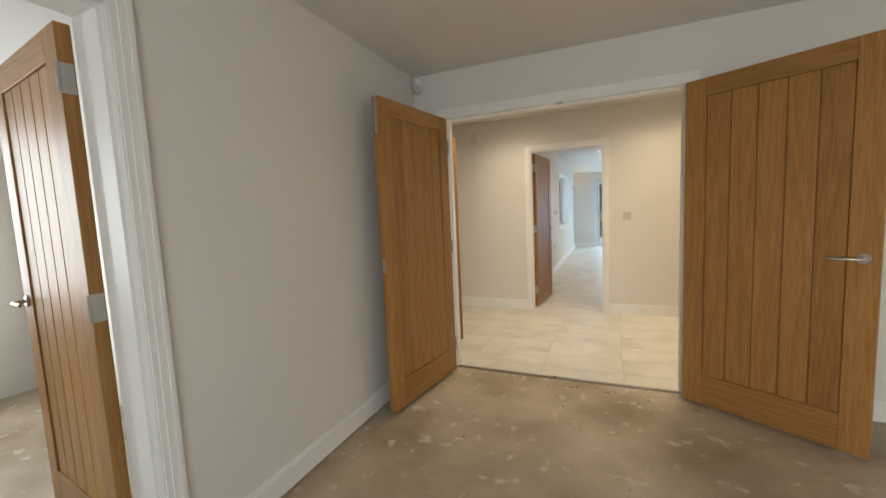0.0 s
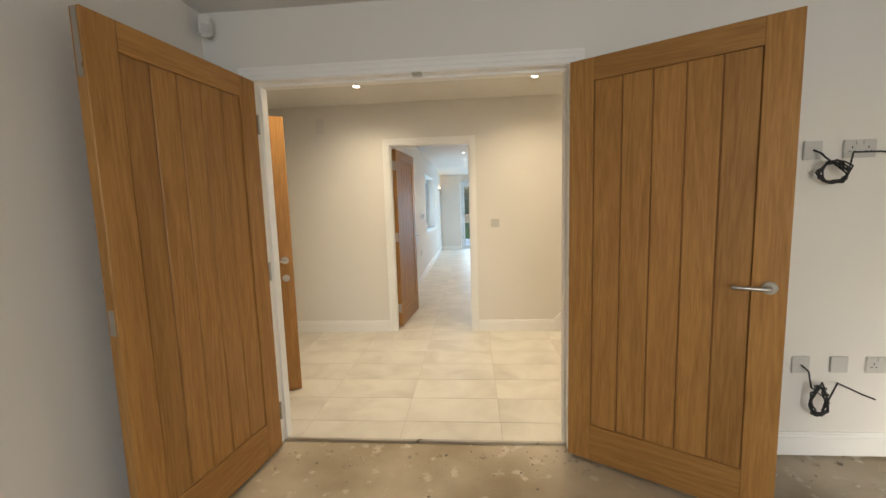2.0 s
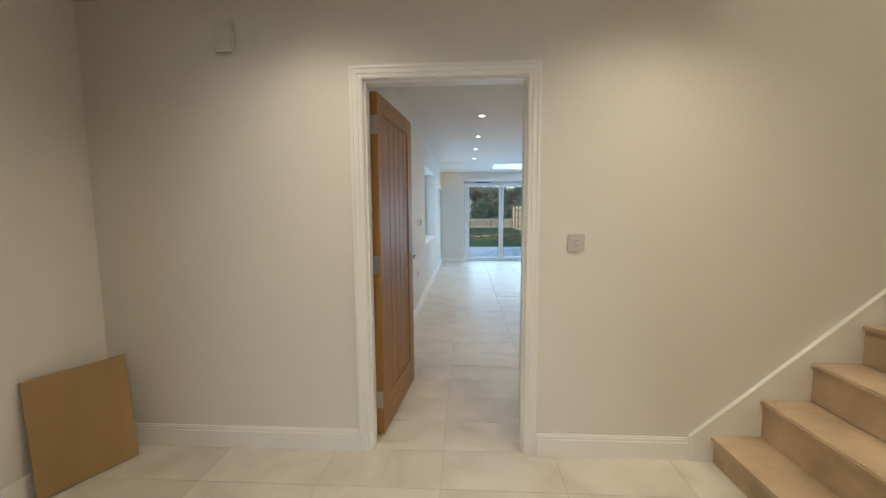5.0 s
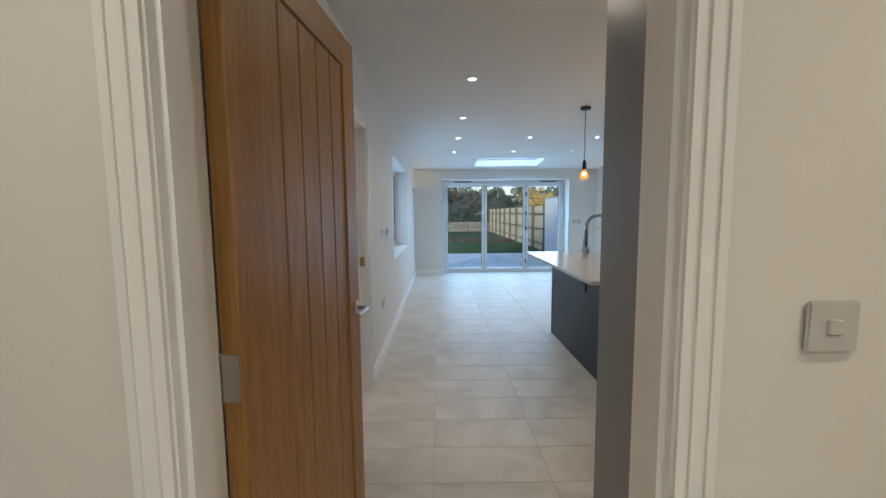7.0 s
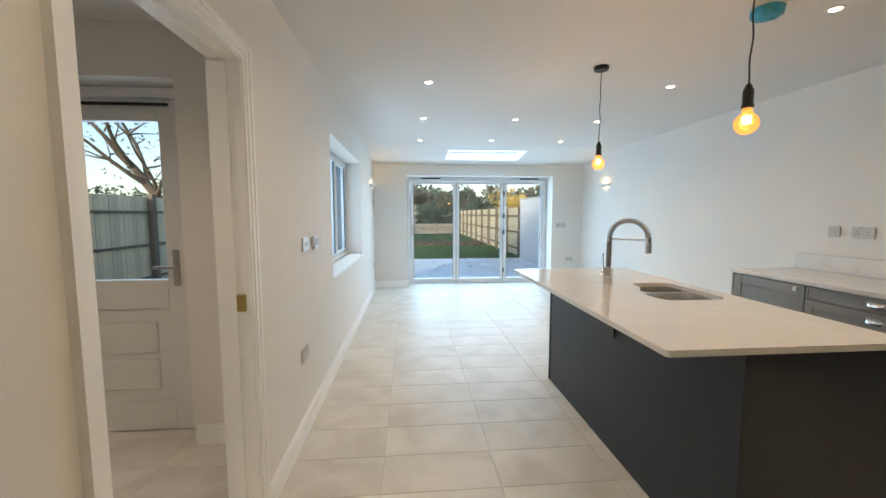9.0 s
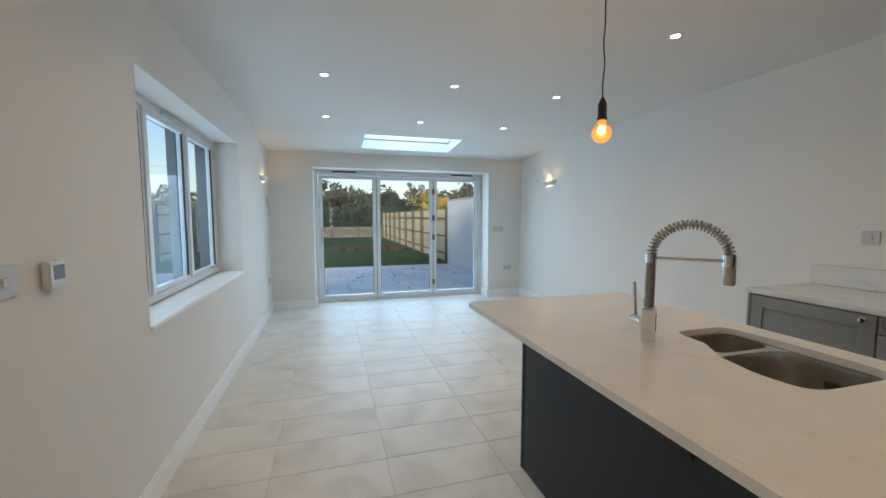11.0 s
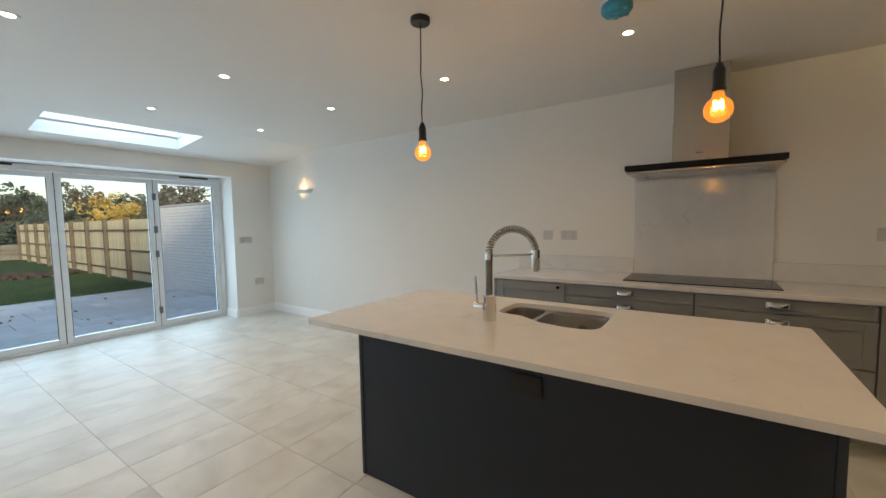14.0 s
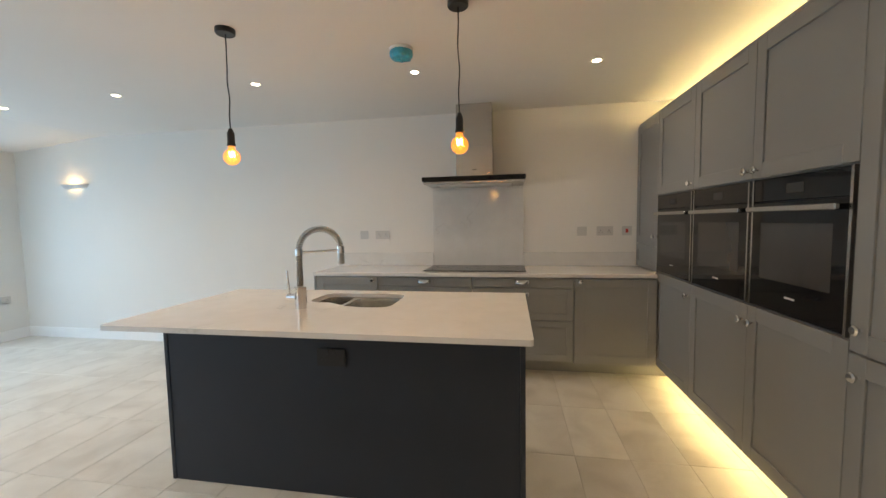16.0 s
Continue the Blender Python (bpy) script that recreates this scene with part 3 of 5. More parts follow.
def oak_door(name, m, width, height, label, group="", lock=False, hinges=True, first="", edge_plate=False):
    d = thing(name, m, label, "door", group)
    w, t, st, top, bot = width, 0.022, 0.112, 0.105, 0.20
    z0 = 0.008
    for a, b in ((0, st), (w - st, w)):
        part("stile", box(blank(), a, -t, z0, b, t, height, 0.0025), OAK_V, d)
    part("top_rail", box(blank(), st, -t, height - top, w - st, t, height - 0.0005, 0.0015), OAK_H, d)
    part("bottom_rail", box(blank(), st, -t, z0 + 0.0005, w - st, t, bot, 0.0015), OAK_H, d)
    n = 5
    pw = (w - 2 * st) / n
    me = as_mesh("plank", box(blank(), 0.002, -0.015, bot, pw - 0.002, 0.015, height - top, 0.004), OAK_V)
    for i in range(n):
        piece("plank", me, d, (st + i * pw, 0, 0))
    part("core", box(blank(), st - 0.002, -0.0095, bot - 0.002, w - st + 0.002, 0.0095, height - top + 0.002), GROOVE, d, "dark grooves between the boards")
    for side in (1, -1):
        lever(d, w - 0.055, 0.99, side, -1)
        if lock:
            part("escutcheon", lathe(blank(), [(0, 0), (0.026, 0), (0.026, 0.006), (0.02, 0.010), (0, 0.011)], 24,
                                     Matrix.Translation((w - 0.055, side * t, 0.86)) @ Matrix.Rotation(radians(-90 * side), 4, "X")), SATIN, d,
                 "round nickel lock escutcheon", True)
    if hinges:
        for z in (0.22, 1.02, 1.80):
            bm = box(blank(), -0.0028, -t + 0.004, z - 0.05, 0.0006, t, z + 0.05)
            cyl(bm, (-0.004, t + 0.004, z - 0.05), (-0.004, t + 0.004, z + 0.05), 0.006, seg=12)
            part("hinge", bm, SATIN, d, "steel butt hinge")
    if edge_plate:
        part("latch_plate", box(blank(), w - 0.0005, -0.012, 0.93, w + 0.002, 0.012, 1.02), SATIN, d, "metal latch keep in the edge")
        part("edge_bolt", box(blank(), w - 0.0005, -0.011, height - 0.22, w + 0.002, 0.011, height - 0.004), SATIN, d, "flush bolt in the edge")
    return d


def strip_levers(d):
    for c in list(d.children):
        if c.name.split(".")[0] == "handle":
            for g in list(c.children):
                bpy.data.objects.remove(g)
            bpy.data.objects.remove(c)


oak_door("oak_door", pose(0.81, -1.680, 0, 0, 0, -31.8), 0.845, 2.018, "open boarded oak door of the double doorway with a lever handle", "double doors")
ld = oak_door("oak_door", pose(-0.822, -1.680, 0, 0, 0, -98.3), 0.81, 2.018, "open boarded oak slave door with a keep in its edge", "double doors", edge_plate=True)
strip_levers(ld)
oak_door("oak_door", pose(-0.518, 0.530, 0, 0, 0, 84.3), 0.775, 1.975, "open boarded oak kitchen door with a lever handle")
oak_door("oak_door", pose(-1.68, -1.36, 0, 0, 0, 31), 0.78, 2.005, "half-open boarded oak hall door with a lock", lock=True)
oak_door("oak_door", pose(-1.295, -3.808, 0, 0, 0, 172), 0.785, 1.98, "wide open boarded oak door to the side room")

# ---- folding garden doors ----
BF0, BF1, BFY, BFT = -0.035, 2.695, 8.56, 2.05
bf = thing("folding_doors", pose(0, BFY, 0), "white framed three-leaf folding glass garden doors, closed", "folding doors")
bm = blank()
for x0, x1, z0, z1 in ((BF0, BF0 + 0.055, 0, BFT), (BF1 - 0.055, BF1, 0, BFT), (BF0 + 0.055, BF1 - 0.055, BFT - 0.07, BFT), (BF0 + 0.055, BF1 - 0.055, 0.0, 0.03)):
    box(bm, x0, -0.035, z0, x1, 0.045, z1, 0.003)
part("outer_frame", bm, UPVC, bf)
edges = [BF0 + 0.058, 0.905, 1.838, BF1 - 0.058]
for i, (a, b) in enumerate(zip(edges, edges[1:])):
    a, b = a + 0.004, b - 0.004
    bm = blank()
    for x0, x1, z0, z1 in ((a, a + 0.055, 0.035, BFT - 0.075), (b - 0.055, b, 0.035, BFT - 0.075), (a + 0.055, b - 0.055, BFT - 0.13, BFT - 0.075), (a + 0.055, b - 0.055, 0.035, 0.10)):
        box(bm, x0, -0.03, z0, x1, 0.03, z1, 0.004)
    leaf = part("door_leaf", bm, UPVC, bf)
    pn = part("pane", box(blank(), a + 0.05, -0.006, 0.095, b - 0.05, 0.006, BFT - 0.125), GLASS, leaf)
    pn.visible_shadow = False
    bm = blank()
    for x0, x1, z0, z1 in ((a + 0.055, a + 0.061, 0.10, BFT - 0.13), (b - 0.061, b - 0.055, 0.10, BFT - 0.13)):
        box(bm, x0, -0.022, z0, x1, -0.008, z1)
    part("gasket", bm, DARK, leaf)
    if i < 2:
        part("seal", box(blank(), b - 0.001, -0.022, 0.035, b + 0.009, 0.022, BFT - 0.075), DARK, bf, "dark rubber seal between leaves")
for z in (0.25, 1.0, 1.32, 1.75):
    part("hinge", box(blank(), 1.82, -0.05, z - 0.045, 1.86, -0.03, z + 0.045, 0.004), GREY_FRAME, bf)
bm = box(blank(), 0.045, -0.045, 0.93, 0.075, -0.03, 1.15, 0.004)
cyl(bm, (0.06, -0.045, 1.06), (0.06, -0.085, 1.06), 0.009, seg=12)
box(bm, 0.05, -0.095, 1.05, 0.17, -0.08, 1.072, 0.004)
part("handle", bm, SATIN, bf, "satin lever handle")
for x in (0.23, 2.15):
    part("trickle_vent", box(blank(), x, -0.05, BFT - 0.03, x + 0.37, -0.035, BFT - 0.008, 0.003), BLACK, bf, "black trickle vent")
structure("threshold_garden", box(blank(), -0.04, 8.52, -0.02, 2.70, 8.72, -0.002), UPVC, "white door sill", "sill")

# ---- kitchen window ----
kw = thing("window_kitchen", pose(-0.865, 5.36, 0.822), "white framed three-light kitchen window", "window", kind="structure")
Y0, Y1, H = -1.008, 1.008, 1.206
M1, M2 = -0.42, 0.275
bm = blank()
for y0, y1, z0, z1 in ((Y0, Y0 + 0.05, 0, H), (Y1 - 0.05, Y1, 0, H), (Y0 + 0.05, Y1 - 0.05, H - 0.05, H), (Y0 + 0.05, Y1 - 0.05, 0, 0.05),
                       (M1 - 0.025, M1 + 0.025, 0.05, H - 0.05), (M2 - 0.025, M2 + 0.025, 0.05, H - 0.05)):
    box(bm, -0.035, y0, z0, 0.03, y1, z1, 0.004)
part("window_frame", bm, UPVC, kw)
bm = blank()
for y0, y1, z0, z1 in ((Y0, Y0 + 0.035, 0, H), (Y1 - 0.035, Y1, 0, H), (Y0 + 0.035, Y1 - 0.035, H - 0.035, H), (Y0 + 0.035, Y1 - 0.035, 0, 0.03)):
    box(bm, -0.122, y0, z0, -0.036, y1, z1, 0.003)
for y in (M1, M2):
    box(bm, -0.10, y - 0.032, 0.03, -0.036, y + 0.032, H - 0.035, 0.003)
part("outer_frame", bm, GREY_FRAME, kw, "dark grey outer side of the frame")
for a, b in ((Y0 + 0.05, M1 - 0.025), (M1 + 0.025, M2 - 0.025), (M2 + 0.025, Y1 - 0.05)):
    bm = blank()
    for y0, y1, z0, z1 in ((a, a + 0.03, 0.05, H - 0.05), (b - 0.03, b, 0.05, H - 0.05), (a + 0.03, b - 0.03, H - 0.08, H - 0.05), (a + 0.03, b - 0.03, 0.05, 0.08)):
        box(bm, -0.02, y0 + 0.001, z0, 0.02, y1 - 0.001, z1, 0.003)
    s = part("sash", bm, UPVC, kw)
    pn = part("pane", box(blank(), -0.006, a + 0.025, 0.075, 0.006, b - 0.025, H - 0.075), GLASS, s)
    pn.visible_shadow = False
    # gasket on one edge only; its dark colour also draws the edge shadow
    bm = box(blank(), 0.007, b - 0.04, 0.08, 0.019, b - 0.03, H - 0.08)
    part("gasket", bm, DARK, s)
part("trickle_vent", box(blank(), 0.031, -0.2, H - 0.04, 0.045, 0.25, H - 0.015, 0.003), GREY_PLASTIC, kw)
part("handle", box(blank(), 0.021, 0.75, 0.06, 0.045, 0.87, 0.08, 0.004), SATIN, kw)
structure("window_sill", box(blank(), -0.832, 4.352, 0.795, -0.628, 6.368, 0.822, 0.006, 2), TRIM, "white painted window board", "window sill")

# ---- utility garden door ----
gd = thing("garden_door", pose(-2.125, 3.50, 0), "white half-glazed utility back door, closed", "door")
bm = blank()
for x0, x1, z0, z1 in ((0, 0.06, 0, 2.09), (0.78, 0.84, 0, 2.09), (0.06, 0.78, 2.03, 2.09)):
    box(bm, x0, -0.03, z0, x1, 0.04, z1, 0.003)
part("outer_frame", bm, UPVC, gd)
bm = blank()
for x0, x1, z0, z1 in ((0.065, 0.17, 0.01, 2.025), (0.67, 0.775, 0.01, 2.025), (0.17, 0.67, 1.90, 2.025), (0.17, 0.67, 0.78, 0.96), (0.17, 0.67, 0.01, 0.2)):
    box(bm, x0, -0.02, z0, x1, 0.03, z1, 0.003)
box(bm, 0.17, -0.008, 0.2, 0.67, 0.012, 0.78)
for z in (0.27, 0.5):
    box(bm, 0.25, -0.018, z, 0.59, -0.006, z + 0.2, 0.008)
part("leaf", bm, FRONT_DOOR, gd)
pn = part("pane", box(blank(), 0.165, 0, 0.955, 0.675, 0.012, 1.905), GLASS, gd)
pn.visible_shadow = False
bm = box(blank(), 0.71, -0.032, 0.92, 0.745, -0.02, 1.14, 0.004)
cyl(bm, (0.727, -0.03, 1.04), (0.727, -0.07, 1.04), 0.009, seg=12)
box(bm, 0.62, -0.08, 1.03, 0.74, -0.065, 1.05, 0.004)
part("handle", bm, SATIN, gd, "satin lever handle")
part("top_strip", box(blank(), 0.1, -0.045, 1.985, 0.74, -0.03, 2.0), BLACK, gd, "thin black strip")
# both windows are out of view; the side room's is added for its light
for nm, m, w, h in (("window_front", pose(1.3, -7.12, 0.75, 0, 0, 0), 2.4, 1.3), ("window_side_room", pose(-4.12, -4.4, 0.75, 0, 0, 90), 1.8, 1.3)):
    wi = thing(nm, m, "white framed window", "window", kind="structure")
    bm = blank()
    for x0, x1, z0, z1 in ((-w / 2, -w / 2 + 0.06, 0, h), (w / 2 - 0.06, w / 2, 0, h), (-w / 2 + 0.06, w / 2 - 0.06, 0, 0.06), (-w / 2 + 0.06, w / 2 - 0.06, h - 0.06, h), (-0.03, 0.03, 0.06, h - 0.06)):
        box(bm, x0, -0.03, z0, x1, 0.03, z1, 0.004)
    part("window_frame", bm, UPVC, wi)
    pn = part("pane", box(blank(), -w / 2 + 0.05, -0.006, 0.05, w / 2 - 0.05, 0.006, h - 0.05), GLASS, wi)
    pn.visible_shadow = False


# ---- kitchen units ----
def shaker(bm, w, h, t=0.02, fr=0.07):
    """A framed door or drawer front: w along x, h along z, its face at y = +t."""
    b = 0.0015
    box(bm, 0.0015, 0, 0.0015, fr, t, h - 0.0015, b)
    box(bm, w - fr, 0, 0.0015, w - 0.0015, t, h - 0.0015, b)
    box(bm, fr, 0, h - fr, w - fr, t, h - 0.0015, b)
    box(bm, fr, 0, 0.0015, w - fr, t, fr, b)
    box(bm, fr - 0.002, 0, fr - 0.002, w - fr + 0.002, t - 0.008, h - fr + 0.002)
    return bm


KNOB = as_mesh("knob", lathe(blank(), [(0, 0), (0.009, 0), (0.007, 0.008), (0.010, 0.014), (0.017, 0.018), (0.018, 0.024), (0.013, 0.029), (0, 0.030)], 20,
                             Matrix.Rotation(radians(-90), 4, "X")), CHROME, True)


def cup_mesh():
    """A half-round cup pull."""
    bm = blank()
    rows = []
    for j in range(7):
        a = radians(90 * j / 6)
        rows.append([bm.verts.new((0.048 * math.cos(math.pi * i / 12) * (1.0 if j < 6 else 0.96), 0.026 * math.sin(a) * (0.25 + 0.75 * math.sin(math.pi * i / 12)) + 0.001,
                                   0.016 * math.cos(a) - 0.012 * (1 - math.cos(a)))) for i in range(13)])
    for a, b in zip(rows, rows[1:]):
        for i in range(12):
            bm.faces.new((a[i], a[i + 1], b[i + 1], b[i]))
    box(bm, -0.055, 0, -0.016, -0.046, 0.004, 0.018, 0.001)
    box(bm, 0.046, 0, -0.016, 0.055, 0.004, 0.018, 0.001)
    box(bm, -0.05, 0, 0.010, 0.05, 0.008, 0.018, 0.002)
    me = as_mesh("cup_handle", bm, CHROME, True)
    return me


CUP = cup_mesh()


def front(unit, name, x, z, w, h, knob=None, cup=None, fr=0.07):
    d = part(name, box(blank(), fr - 0.002, 0, fr - 0.002, w - fr + 0.002, 0.012, h - fr + 0.002), GREY, unit)
    d.location = (x, 0, z)
    for x0, x1 in ((0.0015, fr), (w - fr, w - 0.0015)):
        part("stile", box(blank(), x0, 0, 0.0015, x1, 0.02, h - 0.0015, 0.0015), GREY, d)
    for z0, z1 in ((0.0015, fr), (h - fr, h - 0.0015)):
        part("rail", box(blank(), fr, 0, z0, w - fr, 0.02, z1, 0.0015), GREY, d)
    if knob:
        piece("knob", KNOB, d, (knob[0] - x, 0.02, knob[1] - z))
    if cup:
        piece("cup_handle", CUP, d, (cup[0] - x, 0.02, cup[1] - z))
    return d


# tall wall of units: local x runs along world -x seen from the front, so use a half turn: front faces +y
TF = 1.09            # face of the carcasses; doors stand proud of it
TX = [0.472, 0.968, 1.552, 2.163, 2.775]
TOP, SPLIT_HI, SPLIT_LO = 2.165, 1.515, 0.918


def carcass(unit, w, z0, z1, depth=0.553):
    bm = box(blank(), 0.0005, -depth, z0, w - 0.0005, -0.001, z1)
    return part("carcass", bm, GREY, unit)


for i, (a, b) in enumerate(zip(TX, TX[1:])):
    w = b - a
    if i == 0:
        u = thing("tall_cabinet", pose(a, TF, 0), "tall grey shaker larder unit with chrome knobs", "cabinet", "tall units")
        carcass(u, w, 0.15, TOP)
        front(u, "door", 0, 0.16, w, 0.715, knob=(w - 0.045, 0.80))
        front(u, "door", 0, 0.88, w, TOP - 0.885, knob=(w - 0.045, 0.96))
    else:
        u = thing("oven_cabinet", pose(a, TF, 0), "tall grey shaker oven housing with chrome knobs", "cabinet", "tall units")
        bm = box(blank(), 0.0005, -0.553, 0.15, w - 0.0005, -0.001, SPLIT_LO - 0.002)
        box(bm, 0.0005, -0.553, SPLIT_HI + 0.002, w - 0.0005, -0.001, TOP)
        box(bm, 0.0005, -0.553, SPLIT_LO, 0.012, -0.001, SPLIT_HI)
        box(bm, w - 0.012, -0.553, SPLIT_LO, w - 0.0005, -0.001, SPLIT_HI)
        part("carcass", bm, GREY, u)
        side = {1: w - 0.04, 2: 0.04, 3: 0.04}[i]
        front(u, "door", 0, 0.16, w, SPLIT_LO - 0.165, knob=(side, 0.83))
        front(u, "door", 0, SPLIT_HI + 0.005, w, TOP - SPLIT_HI - 0.01, knob=(side, 1.56))
        ov = thing("oven", pose(a + 0.012, TF, SPLIT_LO + 0.002), "built-in black glass electric oven with a steel bar handle", "oven", "ovens")
        ow, oh = w - 0.024, SPLIT_HI - SPLIT_LO - 0.004
        bm = box(blank(), 0, -0.5, 0, ow, -0.002, oh)
        part("body", bm, BLACK, ov)
        for x0, x1 in ((0, 0.012), (ow - 0.012, ow)):
            part("side_trim", box(blank(), x0, -0.001, 0, x1, 0.024, oh), STEEL, ov)
        part("control_panel", box(blank(), 0.013, 0, oh - 0.105, ow - 0.013, 0.022, oh - 0.002, 0.002), OVEN_GLASS, ov)
        dr = part("door", box(blank(), 0.013, 0, 0.006, ow - 0.013, 0.024, oh - 0.110, 0.002), OVEN_GLASS, ov, "black glass oven door")
        part("door_window", box(blank(), 0.075, 0.0235, 0.14, ow - 0.075, 0.0246, oh - 0.20), OVEN_PANE, dr, "smoked oven window")
        part("badge", box(blank(), ow / 2 - 0.03, 0.0238, 0.075, ow / 2 + 0.03, 0.0248, 0.083), GREY_PLASTIC, dr)
        bm = box(blank(), 0.02, 0.045, oh - 0.150, ow - 0.02, 0.062, oh - 0.128, 0.003)
        box(bm, 0.05, 0.02, oh - 0.146, 0.065, 0.048, oh - 0.132)
        box(bm, ow - 0.065, 0.02, oh - 0.146, ow - 0.05, 0.048, oh - 0.132)
        part("handle", bm, STEEL, ov, "steel bar handle")
        part("display", box(blank(), ow / 2 - 0.05, 0.0215, oh - 0.075, ow / 2 + 0.05, 0.0228, oh - 0.035), DARK, ov)
u = thing("wall_cabinet", pose(2.775, TF, 0), "grey shaker dresser unit standing on the worktop", "cabinet", "tall units")
carcass(u, 0.513, 0.905, TOP)
front(u, "door", 0, 1.115, 0.513, TOP - 1.12, knob=(0.045, 1.19))
front(u, "drawer", 0, 0.91, 0.513, 0.20, fr=0.05)
tagged(part("end_panel", box(blank(), 0.458, 0.527, 0.0, 0.470, 1.098, TOP + 0.01, 0.0015), GREY), "grey painted end panel of the tall units", "panel")
tagged(part("cornice_strip", box(blank(), 0.471, 0.9, TOP + 0.001, 3.288, 1.10, TOP + 0.018, 0.002), GREY), "grey top strip over the tall units", "trim")
pl = part("plinth", box(blank(), 0.471, 0.915, 0.0, 2.93, 0.93, 0.148), GREY)
tagged(pl, "grey plinth under the tall units", "plinth")
tagged(part("plinth_light", box(blank(), 0.48, 0.932, 0.135, 2.90, 0.944, 0.143), LED), "warm light strip under the tall units", "light strip")
tagged(part("cornice_light", box(blank(), 0.50, 0.72, TOP + 0.002, 3.25, 0.735, TOP + 0.012), LED_TOP), "warm light strip on top of the tall units", "light strip")

# base units along the east wall: front faces -x
BXF, BTOP = 2.722, 0.868


def base_unit(y1, w, label, kind):
    u = thing("base_cabinet", pose(BXF, y1 - w, 0, 0, 0, 90), label, "cabinet", "base units")
    carcass(u, w, 0.15, BTOP, 0.56)
    top = BTOP - 0.005
    if kind == "door":
        front(u, "door", 0, 0.16, w, top - 0.16, knob=(w - 0.045, 0.835) if y1 < 2 else (0.045, 0.835))
    elif kind == "drawers":
        for z, h, fr in ((0.17, 0.338, 0.055), (0.512, 0.264, 0.055), (0.780, top - 0.780, 0.016)):
            front(u, "drawer", 0, z, w, h, cup=(w / 2, z + h - (0.036 if h < 0.1 else 0.05)), fr=fr)
    return u


base_unit(4.0, 0.585, "grey shaker base cupboard with one chrome knob", "door")
base_unit(3.41, 0.83, "wide grey shaker drawer unit under the hob", "drawers")
base_unit(2.575, 0.825, "wide grey shaker drawer unit with chrome cup pulls", "drawers")
base_unit(1.745, 0.625, "grey shaker corner base cupboard with a chrome knob", "door")
tagged(part("plinth", box(blank(), 2.932, 0.94, 0.0, 2.947, 3.99, 0.148), GREY), "grey plinth under the base units", "plinth")
tagged(part("end_panel", box(blank(), BXF - 0.02, 4.002, 0.0, 3.288, 4.02, BTOP, 0.0015), GREY), "grey painted end panel of the base units", "panel")
tagged(part("worktop", box(blank(), 2.695, 1.125, 0.870, 3.288, 4.03, 0.90, 0.003, 2), QUARTZ), "white veined quartz worktop on the base units", "worktop")
tagged(part("corner_worktop", box(blank(), 2.795, 0.53, 0.870, 3.288, 1.123, 0.90), QUARTZ), "white quartz corner worktop under the dresser unit", "worktop")
tagged(part("upstand", box(blank(), 3.268, 3.02, 0.901, 3.288, 4.03, 1.03, 0.002), QUARTZ), "white quartz upstand on the worktop", "upstand")
tagged(part("upstand", box(blank(), 3.268, 1.12, 0.901, 3.288, 2.13, 1.03, 0.002), QUARTZ), "white quartz upstand on the worktop", "upstand")
tagged(part("splashback", box(blank(), 3.272, 2.132, 0.901, 3.288, 3.018, 1.66, 0.002), QUARTZ), "tall veined quartz splashback behind the hob", "splashback")
hob = thing("hob", pose(3.03, 2.575, 0.901), "flush black glass induction hob on the worktop", "hob")
part("glass", box(blank(), -0.22, -0.45, 0, 0.22, 0.45, 0.007, 0.002), OVEN_GLASS, hob)
RING = as_mesh("cooking_ring", lathe(blank(), [(0.085, 0.0072), (0.087, 0.0076), (0.089, 0.0072)], 40), DARK)
for x, y in ((-0.1, -0.3), (0.1, -0.3), (0, 0), (-0.1, 0.3), (0.1, 0.3)):
    piece("cooking_ring", RING, hob, (x, y, 0))
hood = thing("cooker_hood", pose(3.288, 2.575, 0), "stainless chimney cooker hood with a black glass edge", "cooker hood")
part("chimney", box(blank(), -0.30, -0.16, 1.735, 0, 0.16, CEIL_K - 0.002, 0.003), STEEL, hood, "brushed steel chimney")
part("flue_sleeve", box(blank(), -0.305, -0.165, 1.735, 0, 0.165, 2.02, 0.002), STEEL, hood, "lower brushed steel sleeve")
part("canopy", box(blank(), -0.452, -0.44, 1.672, -0.002, 0.44, 1.692, 0.004), STEEL, hood, "flat steel canopy")
part("glass_top", box(blank(), -0.462, -0.45, 1.693, -0.002, 0.45, 1.733, 0.003), OVEN_GLASS, hood, "black glass slab")
part("badge", box(blank(), -0.3065, -0.02, 1.80, -0.305, 0.02, 1.806), DARK, hood)
part("filter", box(blank(), -0.38, -0.33, 1.666, -0.08, 0.33, 1.673), GREY_PLASTIC, hood, "ribbed metal grease filter")

# ---- island ----
IX0, IX1, IY0, IY1, IZ = 1.148, 1.745, 2.19, 4.033, 0.888
isl = thing("kitchen_island", pose(0, 0, 0), "dark blue panelled kitchen island under a quartz top", "kitchen island")
part("back_panel", box(blank(), IX0, IY0 + 0.0225, 0, IX0 + 0.02, IY1 - 0.0225, IZ, 0.0015), NAVY, isl)
part("end_panel", box(blank(), IX0 - 0.004, IY0, 0, IX1, IY0 + 0.022, IZ, 0.0015), NAVY, isl)
part("end_panel", box(blank(), IX0 - 0.004, IY1 - 0.022, 0, IX1, IY1, IZ, 0.0015), NAVY, isl)
bm = box(blank(), IX0 + 0.0205, IY0 + 0.023, 0.12, IX0 + 0.10, IY1 - 0.023, IZ - 0.002)
